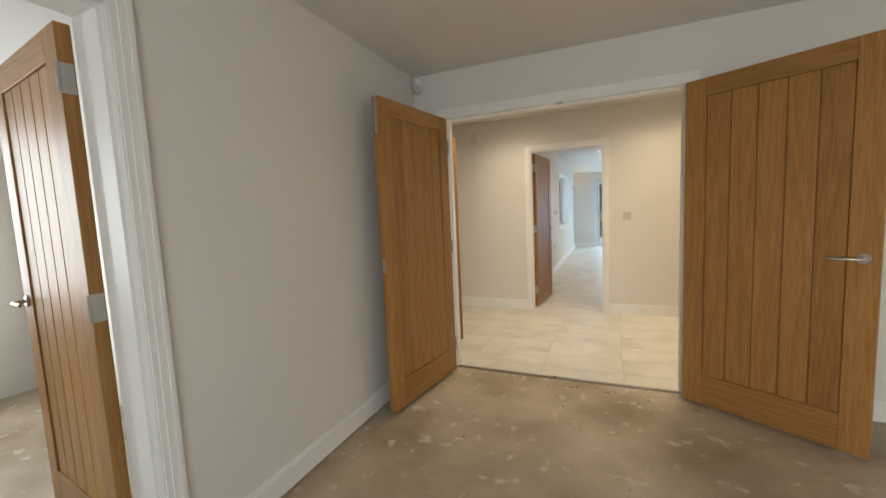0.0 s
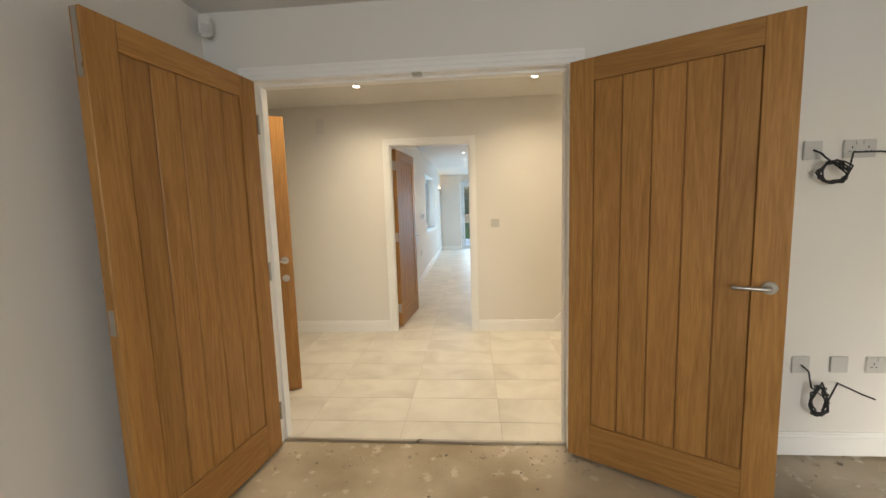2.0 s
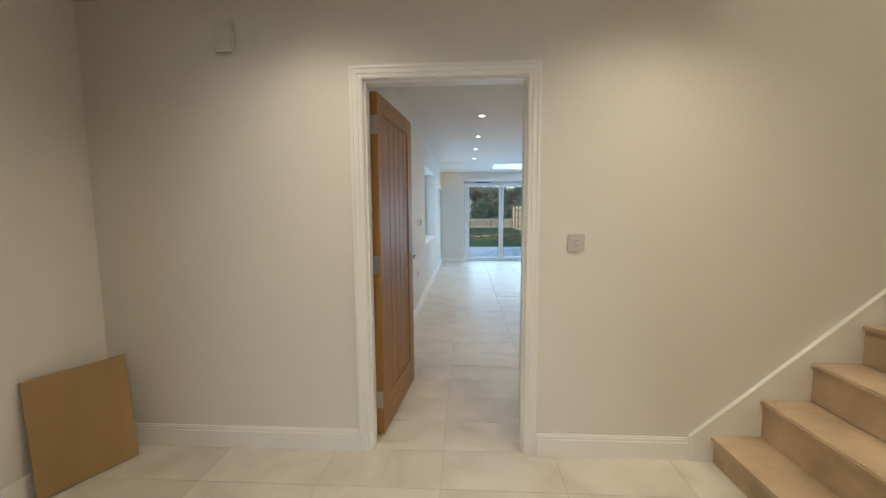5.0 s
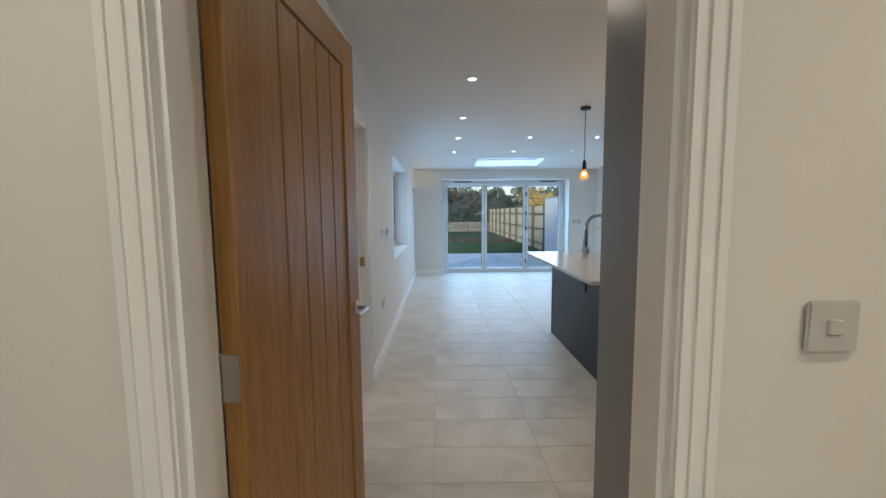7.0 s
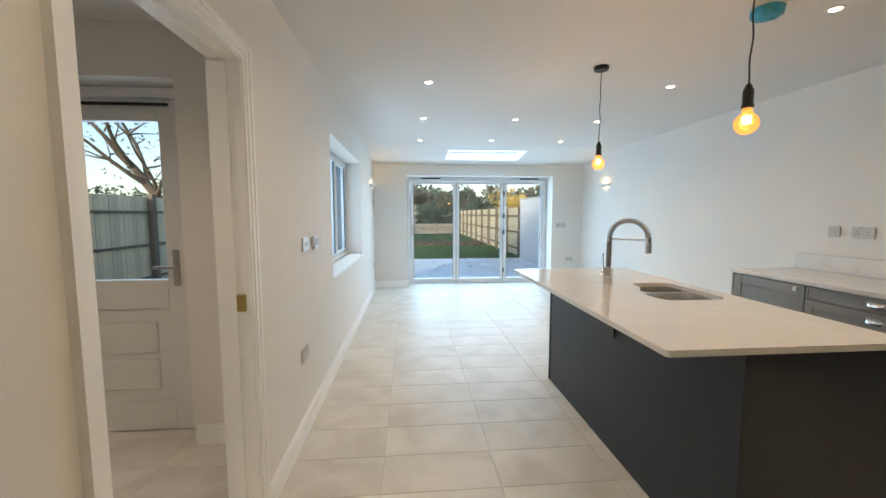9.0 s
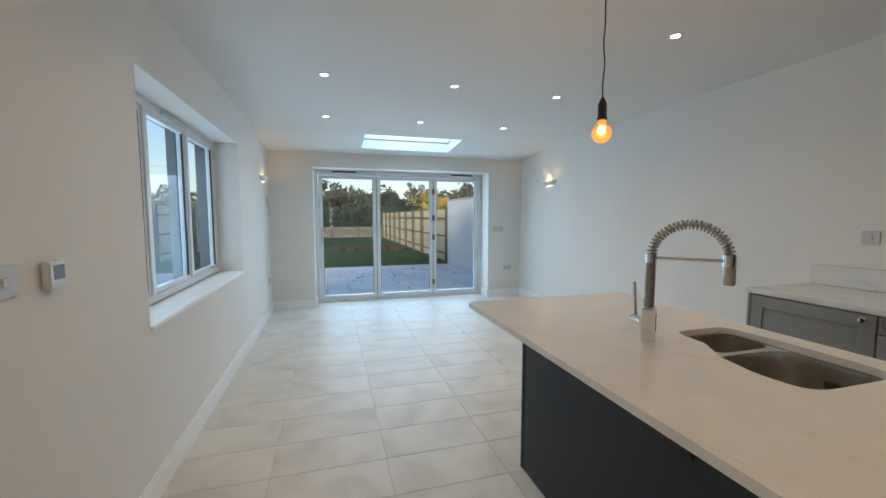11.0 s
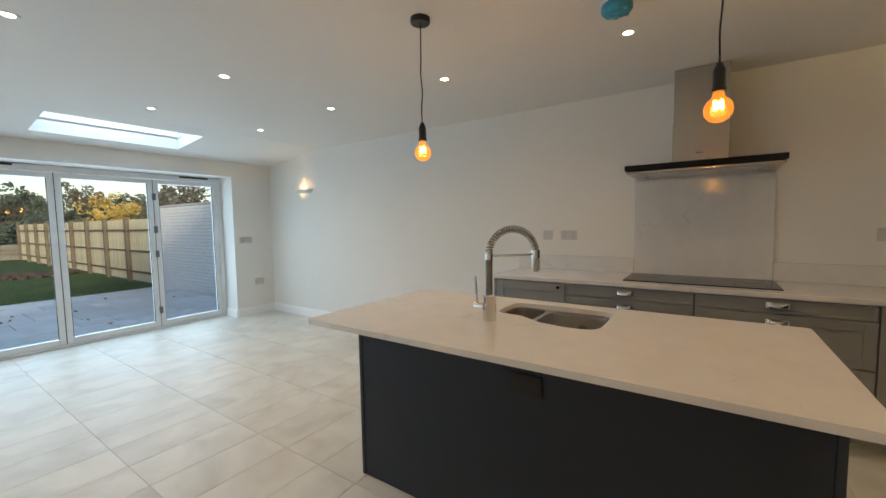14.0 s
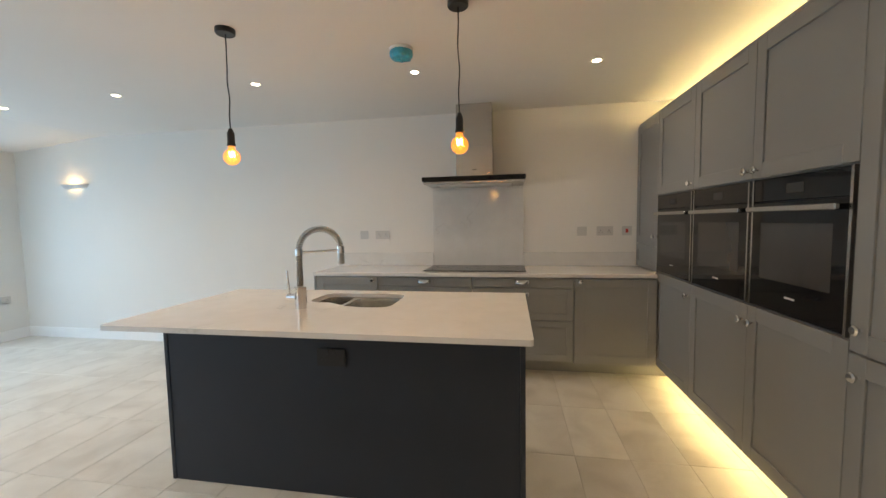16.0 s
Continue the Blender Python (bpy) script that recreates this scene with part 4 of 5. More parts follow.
box(bm, IX1 - 0.034, IY0 + 0.023, 0.12, IX1 - 0.0205, IY1 - 0.023, IZ - 0.002)
box(bm, IX0 + 0.061, IY0 + 0.023, 0.12, IX1 - 0.035, IY1 - 0.023, 0.14)
part("carcass", bm, NAVY, isl)
for k in range(3):
    w3 = (IY1 - IY0 - 0.046) / 3
    d = part("door", shaker(blank(), w3, 0.70), NAVY, isl)
    d.matrix_local = pose(IX1 - 0.02, IY1 - 0.023 - k * w3, 0.16, 0, 0, -90)


def sink_loop(grow, z, n=72):
    """The cut-out's outline: small bowl at high y, large at low y, with a swept front."""
    pts = []
    for i in range(n):
        a = 2 * math.pi * i / n
        c, s = math.cos(a), math.sin(a)
        u = math.copysign(abs(s) ** 0.32, s)
        v = math.copysign(abs(c) ** 0.32, c)
        y = 3.112 + u * (0.25 + grow)
        k = min(1, max(0, (y - 3.052) / 0.18))
        k = k * k * (3 - 2 * k)
        xf = 1.305 + 0.10 * k - grow
        xb = 1.675 + grow
        pts.append(((xf + xb) / 2 + v * (xb - xf) / 2, y, z))
    return pts


def loop_edges(bm, pts):
    v = [bm.verts.new(p) for p in pts]
    return v, [bm.edges.new((v[i], v[(i + 1) % len(v)])) for i in range(len(v))]


def plate_with_holes(outer, holes, z0, z1):
    """A slab between z0 and z1 with cut-outs."""
    bm = blank()
    tops = []
    for pts in (outer, *holes):
        top, e = loop_edges(bm, [(p[0], p[1], z1) for p in pts])
        tops.append((top, e))
    bmesh.ops.triangle_fill(bm, use_beauty=True, edges=[e for _, es in tops for e in es], normal=(0, 0, 1))
    faces = bm.faces[:]
    ext = bmesh.ops.extrude_face_region(bm, geom=faces)
    for v in ext["geom"]:
        if isinstance(v, bmesh.types.BMVert):
            v.co.z = z0
    return bm


def rounded(x0, y0, x1, y1, r, n=6):
    pts = []
    for cx, cy, a0 in ((x1 - r, y1 - r, 0), (x0 + r, y1 - r, 90), (x0 + r, y0 + r, 180), (x1 - r, y0 + r, 270)):
        for i in range(n + 1):
            a = radians(a0 + 90 * i / n)
            pts.append((cx + r * math.cos(a), cy + r * math.sin(a), 0))
    return pts


wt = part("island_worktop", plate_with_holes(rounded(0.847, 2.17, 1.77, 4.055, 0.018), [sink_loop(0, 0)], 0.889, 0.913), QUARTZ)
bv = wt.modifiers.new("eased", "BEVEL")
bv.width, bv.segments, bv.limit_method, bv.angle_limit = 0.003, 2, "ANGLE", radians(60)
tagged(wt, "white veined quartz island worktop with a sink cut-out", "worktop")
sink = thing("sink", pose(0, 0, 0), "undermounted stainless steel one-and-a-half bowl sink", "sink")


def bowl_loop(big, f, z, n=40):
    cy, hy = (3.017, 0.148) if big else (3.270, 0.084)
    x0, x1 = (1.312, 1.668) if big else (1.412, 1.668)
    pts = []
    for i in range(n):
        a = 2 * math.pi * i / n
        c, s = math.cos(a), math.sin(a)
        pts.append(((x0 + x1) / 2 + math.copysign(abs(c) ** 0.45, c) * (x1 - x0) / 2 * f, cy + math.copysign(abs(s) ** 0.45, s) * hy * f, z))
    return pts


bm = plate_with_holes(sink_loop(0.012, 0), [bowl_loop(True, 1, 0), bowl_loop(False, 1, 0)], 0.880, 0.8875)
part("rim", bm, SINK_STEEL, sink)
for big in (True, False):
    bm = blank()
    depth = 0.19 if big else 0.14
    rings = [[bm.verts.new(p) for p in bowl_loop(big, f, 0.886 - d)] for f, d in ((1.0, 0), (0.985, 0.02), (0.97, depth * 0.75), (0.93, depth * 0.93), (0.84, depth), (0.12, depth + 0.004))]
    for a, b in zip(rings, rings[1:]):
        for i in range(len(a)):
            bm.faces.new((a[i], a[(i + 1) % len(a)], b[(i + 1) % len(b)], b[i]))
    bm.faces.new(rings[-1])
    bw = part("bowl", bm, SINK_STEEL, sink, smooth=True)
    if big:
        bm = blank()
        for k in range(4):
            box(bm, 1.655, 2.994 + k * 0.010, 0.812, 1.661, 3.000 + k * 0.010, 0.832)
        part("overflow", bm, DARK, bw)
    part("waste", lathe(blank(), [(0, 0), (0.04, 0), (0.038, 0.004), (0.02, 0.003), (0, 0.003)], 24, Matrix.Translation((1.5, 3.017 if big else 3.270, 0.879 - depth))), CHROME, bw)

# ---- spring tap ----
tap = thing("kitchen_tap", pose(1.238, 3.302, 0.914, 0, 0, -45), "chrome and nickel spring-neck kitchen tap on the island", "tap")
part("body", box(blank(), -0.024, -0.024, 0, 0.024, 0.024, 0.115, 0.003), CHROME, tap, "square chrome tap body")
part("column", cyl(blank(), (0, 0, 0.115), (0, 0, 0.285), 0.012), SATIN, tap, smooth=True)
arc = [(0, 0, 0.285)] + [(0.109 - 0.109 * math.cos(radians(a)), 0, 0.295 + 0.108 * math.sin(radians(a))) for a in range(0, 181, 10)]
arc += [(0.218, 0, 0.29), (0.218, 0, 0.285)]
tube("hose", arc, 0.007, SATIN, tap, "grey hose inside the spring")


def along(points, s):
    """A point and its direction at the share s of a line."""
    pts = [Vector(p) for p in points]
    lens = [(b - a).length for a, b in zip(pts, pts[1:])]
    d = s * sum(lens)
    for a, b, ln in zip(pts, pts[1:], lens):
        if d <= ln or b is pts[-1]:
            return a.lerp(b, min(1, d / ln)), (b - a).normalized()
        d -= ln
    return pts[-1], (pts[-1] - pts[-2]).normalized()


def coil(points, r, turns, per=14):
    out = []
    for i in range(turns * per + 1):
        c, d = along(points, i / (turns * per))
        side = Vector((0, 1, 0))
        up = d.cross(side)
        a = 2 * math.pi * i / per
        out.append(tuple(c + side * (r * math.cos(a)) + up * (r * math.sin(a))))
    return out


tube("spring", coil(arc, 0.0150, 30), 0.0025, SPRING, tap, "bright steel spring", 2)
tube("column_spring", coil([(0, 0, 0.118), (0, 0, 0.272)], 0.0140, 30), 0.0025, SPRING, tap, "close-wound nickel spring", 2)
part("collar", cyl(blank(), (0, 0, 0.272), (0, 0, 0.302), 0.019), CHROME, tap, smooth=True)
part("arm", cyl(blank(), (0, 0, 0.288), (0.20, 0, 0.288), 0.0055), CHROME, tap, smooth=True)
part("clip", cyl(blank(), (0.218, 0, 0.272), (0.218, 0, 0.308), 0.020), CHROME, tap, smooth=True)
part("spray_head", lathe(blank(), [(0, 0.212), (0.015, 0.212), (0.018, 0.218), (0.018, 0.262), (0.016, 0.272), (0, 0.272)], 24, Matrix.Translation((0.218, 0, 0))), SATIN, tap, smooth=True)
lv = part("lever_mount", cyl(blank(), (-0.017, 0.017, 0.06), (-0.05, 0.05, 0.06), 0.018), CHROME, tap, smooth=True)
part("lever", cyl(blank(), (-0.043, 0.043, 0.07), (-0.05, 0.05, 0.195), 0.0055), CHROME, lv, smooth=True)


# ---- plates on the walls ----
def plate(m, w, h, label, kind, mat=GREY_PLASTIC, group=""):
    """A switch or socket plate: local x along the wall, z up, face towards -y."""
    p = thing("socket" if kind == "socket" else "switch", m, label, "socket" if kind == "socket" else "switch", group)
    part("faceplate", box(blank(), -w / 2, -0.010, -h / 2, w / 2, -0.001, h / 2, 0.003, 2), mat, p)
    if kind == "socket":
        n = 2 if w > 0.1 else 1
        for k in range(n):
            cx = (k - (n - 1) / 2) * w / 2
            bm = blank()
            for dx, dz, sw, sh in ((0, 0.006, 0.005, 0.010), (-0.011, -0.012, 0.008, 0.004), (0.011, -0.012, 0.008, 0.004)):
                box(bm, cx + dx - sw / 2, -0.0108, dz - sh / 2, cx + dx + sw / 2, -0.0098, dz + sh / 2)
            part("pin_slots", bm, DARK, p)
            part("rocker", box(blank(), cx * 0.45 - 0.006, -0.0135, 0.018, cx * 0.45 + 0.006, -0.009, 0.036, 0.001), mat, p)
    elif kind == "switch":
        n = max(1, round(w / 0.086))
        for k in range(n):
            cx = (k - (n - 1) / 2) * w / n * 0.6
            part("rocker", box(blank(), cx - 0.012, -0.0145, -0.013, cx + 0.012, -0.009, 0.013, 0.002), mat, p)
    elif kind == "cooker":
        part("rocker", box(blank(), -0.012, -0.0145, -0.018, 0.012, -0.009, 0.018, 0.002), RED, p, "red rocker switch")
    return p


def on_east(y, z):
    return pose(3.289, y, z, 0, 0, -90)


def on_west(x, y, z):
    return pose(x, y, z, 0, 0, 90)


WP = PLASTIC
plate(on_east(3.75, 1.215), 0.086, 0.086, "white single switch plate on the kitchen wall", "switch")
plate(on_east(3.555, 1.215), 0.146, 0.086, "white double socket on the kitchen wall", "socket")
plate(on_east(1.592, 1.228), 0.086, 0.086, "white single switch plate on the kitchen wall", "switch")
plate(on_east(1.388, 1.228), 0.146, 0.086, "white double socket on the kitchen wall", "socket")
plate(on_east(1.195, 1.228), 0.086, 0.086, "white cooker switch with a red rocker", "cooker")
plate(pose(2.82, 8.219, 1.138), 0.086, 0.086, "white socket plate beside the garden doors", "socket")
plate(pose(2.92, 8.219, 1.138), 0.086, 0.086, "white switch plate beside the garden doors", "switch")
plate(pose(3.05, 8.219, 0.49), 0.146, 0.086, "white double socket low on the garden wall", "socket")
plate(on_west(-0.639, 3.49, 1.17), 0.146, 0.086, "white double switch plate beside the window", "switch")
plate(on_west(-0.639, 3.40, 0.50), 0.146, 0.086, "white double socket low on the kitchen wall", "socket")
plate(on_west(-0.639, 8.02, 0.457), 0.146, 0.086, "white double socket low by the garden doors", "socket")
plate(on_west(-0.639, 8.03, 1.56), 0.086, 0.12, "white blank plate under the wall light", "blank")
st = thing("thermostat", on_west(-0.639, 3.70, 1.165), "white wall thermostat with a grey display", "thermostat")
part("case", box(blank(), -0.043, -0.024, -0.043, 0.043, -0.001, 0.043, 0.005, 2), PLASTIC, st)
part("display", box(blank(), -0.024, -0.0255, -0.014, 0.024, -0.0235, 0.03), GREY_FRAME, st)
plate(pose(0.549, 0.393, 1.158), 0.086, 0.086, "white single light switch on the hall wall", "switch")
isk = plate(pose(IX0 - 0.001, 3.10, 0.705, 0, 0, -90) @ pose(0, 0, 0, 0, 0, 0), 0.146, 0.086, "black double socket on the island panel", "socket", BLACK)
for x, z, w, lab in ((1.956, 1.562, 0.086, "single"), (2.166, 1.562, 0.146, "double"), (1.971, 0.487, 0.086, "single"), (2.154, 0.488, 0.086, "single"), (2.353, 0.486, 0.146, "double")):
    plate(pose(x, -1.656, z), w, 0.086, f"white {lab} plate on the front room wall", "socket" if w > 0.1 else "blank")


def cable(x, z, seed, drop, tall):
    rnd = random.Random(seed)
    pts = [(x, -1.667, z)]
    pts += [(x + 0.01, -1.70, z - 0.02), (x + 0.02, -1.71, z - drop)]
    for i in range(60):
        a = i * 0.52
        pts.append((x + 0.055 + 0.05 * math.cos(a) * (0.75 if tall else 1.25) * rnd.uniform(0.7, 1.15) + rnd.uniform(-.008, .008), -1.70 - 0.03 * rnd.random(),
                    z - drop - 0.07 + (0.085 if tall else 0.055) * rnd.uniform(0.75, 1.1) * math.sin(a) + rnd.uniform(-.008, .008)))
    pts += [(x + 0.15, -1.70, z - drop + 0.02), (x + 0.27, -1.70, z - (0.14 if tall else 0.02)), (x + 0.34, -1.69, z - (0.17 if tall else 0.03))]
    c = thing("cable_coil", pose(0, 0, 0), "coiled loose black cable hanging from a wall plate", "cable", "loose cables")
    tube("cable", pts, 0.0042, BLACK, c)


cable(1.956, 1.562, 3, 0.04, False)
cable(1.971, 0.487, 5, 0.10, True)

# ---- alarm and smoke heads ----
pir = thing("alarm_sensor", pose(-1.03, -1.70, 2.235, 0, 0, 40), "white alarm sensor in the room corner", "sensor")
part("case", box(blank(), -0.03, -0.045, 0, 0.03, 0.0, 0.105, 0.012, 3), PLASTIC, pir)
part("lens", box(blank(), -0.02, -0.050, 0.015, 0.02, -0.043, 0.055, 0.003), GREY_PLASTIC, pir)
part("bracket", box(blank(), -0.012, 0.0, 0.03, 0.012, 0.052, 0.06), PLASTIC, pir)
ch = thing("door_chime", pose(-1.245, 0.393, 2.14), "white boxed door chime high on the hall wall", "chime")
part("case", box(blank(), -0.055, -0.04, 0, 0.055, -0.001, 0.15, 0.012, 3), PLASTIC, ch)


def alarm(x, y, z, label):
    a = thing("smoke_alarm", pose(x, y, z), label, "smoke alarm", "smoke alarms")
    part("base", lathe(blank(), [(0, 0), (0.072, 0), (0.072, -0.014), (0.062, -0.018)], 32), PLASTIC, a, smooth=True)
    bm = lathe(blank(), [(0.064, -0.012), (0.07, -0.02), (0.068, -0.045), (0.058, -0.058), (0.03, -0.064), (0, -0.064)], 40)
    rnd = random.Random(int(x * 100))
    for v in bm.verts:
        v.co.x += rnd.uniform(-0.003, 0.003)
        v.co.y += rnd.uniform(-0.003, 0.003)
        v.co.z += rnd.uniform(-0.004, 0.002) if v.co.z < -0.015 else 0
    part("dust_cover", bm, BLUE_FILM, a, "crumpled blue protective film", True)


alarm(1.80, 2.90, CEIL_K - 0.001, "smoke alarm in blue protective film on the kitchen ceiling")
alarm(-0.10, -0.60, CEIL_H - 0.001, "smoke alarm in blue protective film on the hall ceiling")

# ---- lights ----
def spot(x, y, z, watts, colour, cone=150):
    lamp = new("downlight_beam", bpy.data.lights.new("downlight_beam", "SPOT"))
    lamp.data.energy, lamp.data.color, lamp.data.spot_size, lamp.data.spot_blend = watts, colour, radians(cone), 1.0
    lamp.data.shadow_soft_size = 0.03
    lamp.location = (x, y, z)


RIM = as_mesh("bezel", lathe(blank(), [(0.0256, 0.0008), (0.028, -0.001), (0.034, -0.004), (0.043, -0.003), (0.045, 0.0005)], 28), PLASTIC, True)
LENS = as_mesh("lens", lathe(blank(), [(0.0255, 0.0), (0.015, -0.001), (0, -0.0015)], 24), DOWN, True)


def downlight(x, y, z, watts, colour=(1.0, 0.82, 0.62)):
    d = thing("downlight", pose(x, y, z - 0.001), "small round recessed ceiling downlight, switched on", "downlight", "downlights")
    piece("bezel", RIM, d)
    piece("lens", LENS, d)
    spot(x, y, z - 0.012, watts, colour)


KW = 8
for y in (2.92, 4.175, 5.34, 6.60):
    downlight(0.17, y, CEIL_K, KW)
for x, y in ((2.18, 2.91), (2.147, 4.125), (2.13, 5.348), (2.194, 6.584)):
    downlight(x, y, CEIL_K, KW)
for y in (5.32, 6.57):
    downlight(1.18, y, CEIL_K, KW)
downlight(2.24, 1.685, CEIL_K, KW)
# unseen downlight, added and set stronger to brighten the open oak door
downlight(0.17, 1.70, CEIL_K, 12)
# unseen utility downlight, added because the room came out dark and blue
downlight(-1.6, 2.1, 2.39, 24)
HALL = (1.0, 0.84, 0.60)
# the pair at y -1.15 is out of view, added to light the hall
for x, y in ((-0.685, -0.195), (0.87, -0.22), (-0.705, -1.15), (0.885, -1.15)):
    downlight(x, y, CEIL_H, 20, HALL)


# unseen landing lights above the stairwell, added to brighten the stair wall
for x, y in ((2.0, -0.1), (3.2, -0.1)):
    downlight(x, y, 4.8, 48, HALL)


def pendant(x, y, label, seed):
    p = thing("pendant_light", pose(x, y, CEIL_K - 0.001), label, "pendant light", "island pendants")
    part("ceiling_rose", lathe(blank(), [(0, 0), (0.05, 0), (0.05, -0.022), (0.046, -0.027), (0, -0.027)], 28), BLACK, p, "black ceiling rose", True)
    rnd = random.Random(seed)
    pts = [(0.004 * math.sin(k * 1.3 + seed) * math.sin(math.pi * k / 14), 0.004 * math.cos(k * 0.9 + seed) * math.sin(math.pi * k / 14), -0.02 - k * 0.036) for k in range(15)]
    tube("flex", pts, 0.0032, BLACK, p)
    part("lamp_holder", lathe(blank(), [(0, -0.52), (0.008, -0.52), (0.014, -0.535), (0.019, -0.545), (0.019, -0.60), (0.022, -0.605), (0.022, -0.615), (0, -0.615)], 20), BLACK, p, smooth=True)
    bulb = part("bulb", lathe(blank(), [(0.014, -0.612), (0.018, -0.630)] + [(0.043 * math.sin(radians(a)), -0.674 + 0.043 * math.cos(radians(a))) for a in range(32, 181, 12)] + [(0, -0.717)], 28), AMBER, p, "amber globe bulb, lit", True)
    bulb.visible_shadow = False
    pts = [(0.012 * math.cos(a * 1.05), 0.012 * math.sin(a * 1.05), -0.645 - 0.028 * (0.5 - 0.5 * math.cos(a * 3.3))) for a in [k * 0.12 for k in range(53)]]
    tube("filament", pts, 0.004, FILAMENT, bulb, "glowing filament")
    lamp = new("pendant_glow", bpy.data.lights.new("pendant_glow", "POINT"))
    lamp.data.energy, lamp.data.color, lamp.data.shadow_soft_size = 1.8, (1.0, 0.55, 0.2), 0.03
    lamp.location = (x, y, CEIL_K - 0.675)


pendant(1.372, 3.752, "black flex pendant with an amber globe bulb", 1)
pendant(1.362, 2.495, "black flex pendant with an amber globe bulb", 2)


def sconce(x, y, out):
    s = thing("wall_light", pose(x, y, 1.825, 0, 0, 0 if out < 0 else 180), "white plaster crescent uplighter, switched on", "wall light", "wall lights")
    bm = blank()
    rows = []
    for j in range(6):
        k = j / 5
        rows.append([bm.verts.new((-(0.085 * (0.35 + 0.65 * k)) * math.sin(math.pi * i / 16), 0.20 * (0.5 + 0.5 * k) * -math.cos(math.pi * i / 16), -0.028 + 0.056 * k ** 2.2)) for i in range(17)])
    for a, b in zip(rows, rows[1:]):
        for i in range(16):
            bm.faces.new((a[i], a[i + 1], b[i + 1], b[i]))
    part("shade", bm, PLASTIC, s, "white curved plaster shade", True).modifiers.new("thick", "SOLIDIFY").thickness = 0.006
    part("bulb", cyl(blank(), (-0.03, -0.03, 0.004), (-0.03, 0.03, 0.004), 0.006), SCONCE_GLOW, s)
    lamp = new("sconce_glow", bpy.data.lights.new("sconce_glow", "POINT"))
    lamp.data.energy, lamp.data.color, lamp.data.shadow_soft_size = 0.9, (1.0, 0.66, 0.30), 0.03
    lamp.location = (x + out * 0.04, y, 1.847)


sconce(3.289, 7.345, -1)
sconce(-0.639, 7.75, 1)

# ---- stairs ----
stairs = thing("staircase", pose(0, 0, 0), "bare dusty timber staircase with white strings and balustrade", "staircase")
NOSE0, RISE, GOING = 1.262, 0.200, 0.229
SY0, SY1 = -0.50, 0.366
for i in range(13):
    x, z = NOSE0 + i * GOING, 0.148 + i * RISE
    if i == 0:
        pts = [(x + GOING + 0.03, SY1, 0), (x, SY1, 0)]
        pts += [(x + 0.16 - 0.16 * math.cos(radians(a)), -0.50 - 0.16 * math.sin(radians(a)), 0) for a in range(0, 91, 10)]
        pts += [(x + GOING + 0.03, -0.66, 0)]
        part("tread", plate_with_holes(pts, [], z - 0.025, z), STAIR, stairs, "dusty bare bullnose tread")
        pts = [(a + 0.018 if a < x + GOING else a - 0.01, b if b > 0 else b + 0.016, 0) for a, b, _ in pts]
        part("riser", plate_with_holes(pts, [], 0, z - 0.0255), STAIR, stairs)
    else:
        part("tread", box(blank(), x, SY0, z - 0.025, x + GOING + 0.02, SY1, z, 0.006, 2), STAIR, stairs)
        part("riser", box(blank(), x + 0.02, SY0, z - RISE, x + 0.032, SY1, z - 0.0255), STAIR, stairs)


def string_board(bm, y0, y1, lift, depth, x0=1.16, x1=4.0):
    """A raking board that follows the pitch."""
    k = RISE / GOING
    pts = [(x0, lift - 0.03), (x1, lift - 0.03 + (x1 - x0) * k), (x1, lift - depth + (x1 - x0) * k), (x0 + max(0, (depth - lift)) / k, 0.0), (x0, 0.0)]
    v0, v1 = [bm.verts.new((x, y0, z)) for x, z in pts], [bm.verts.new((x, y1, z)) for x, z in pts]
    bm.faces.new(v0)
    bm.faces.new(v1[::-1])
    for i in range(len(pts)):
        j = (i + 1) % len(pts)
        bm.faces.new((v0[i], v0[j], v1[j], v1[i]))
    return bm


part("wall_string", string_board(blank(), 0.367, 0.392, 0.165, 0.33), TRIM, stairs, "white painted wall string")
part("outer_string", string_board(blank(), -0.545, -0.502, 0.10, 0.33, 1.50), TRIM, stairs, "white painted outer string")
bm = blank()
kk = RISE / GOING
sp = [(1.512, 0.0), (3.98, 0.0), (3.98, 2.46 * kk - 0.1), (1.64, 0.02), (1.512, 0.02)]
f0, f1 = [bm.verts.new((x, -0.535, z)) for x, z in sp], [bm.verts.new((x, -0.515, z)) for x, z in sp]
bm.faces.new(f0)
bm.faces.new(f1[::-1])
for i in range(5):
    bm.faces.new((f0[i], f0[(i + 1) % 5], f1[(i + 1) % 5], f1[i]))
part("spandrel", bm, TRIM, stairs, "white panel under the stairs")
nw = part("newel", box(blank(), 1.42, -0.575, 0.0, 1.51, -0.485, 1.39, 0.004), TRIM, stairs, "white square newel post")
bm = box(blank(), 1.40, -0.595, 1.391, 1.53, -0.465, 1.43, 0.012, 3)
part("cap", bm, TRIM, nw)
k = RISE / GOING
bm = blank()
v = []
for x in (1.51, 3.95):
    z = 1.32 + (x - 1.51) * k
    v.append([bm.verts.new((x, y, z + dz)) for y, dz in ((-0.56, 0), (-0.50, 0), (-0.495, 0.03), (-0.51, 0.055), (-0.55, 0.055), (-0.565, 0.03))])
for i in range(6):
    j = (i + 1) % 6
    bm.faces.new((v[0][i], v[0][j], v[1][j], v[1][i]))
bm.faces.new(v[0])
bm.faces.new(v[1][::-1])
part("handrail", bm, TRIM, stairs, "white moulded handrail")
SP = as_mesh("spindle", box(blank(), -0.016, -0.016, 0, 0.016, 0.016, 1.0, 0.003), TRIM)
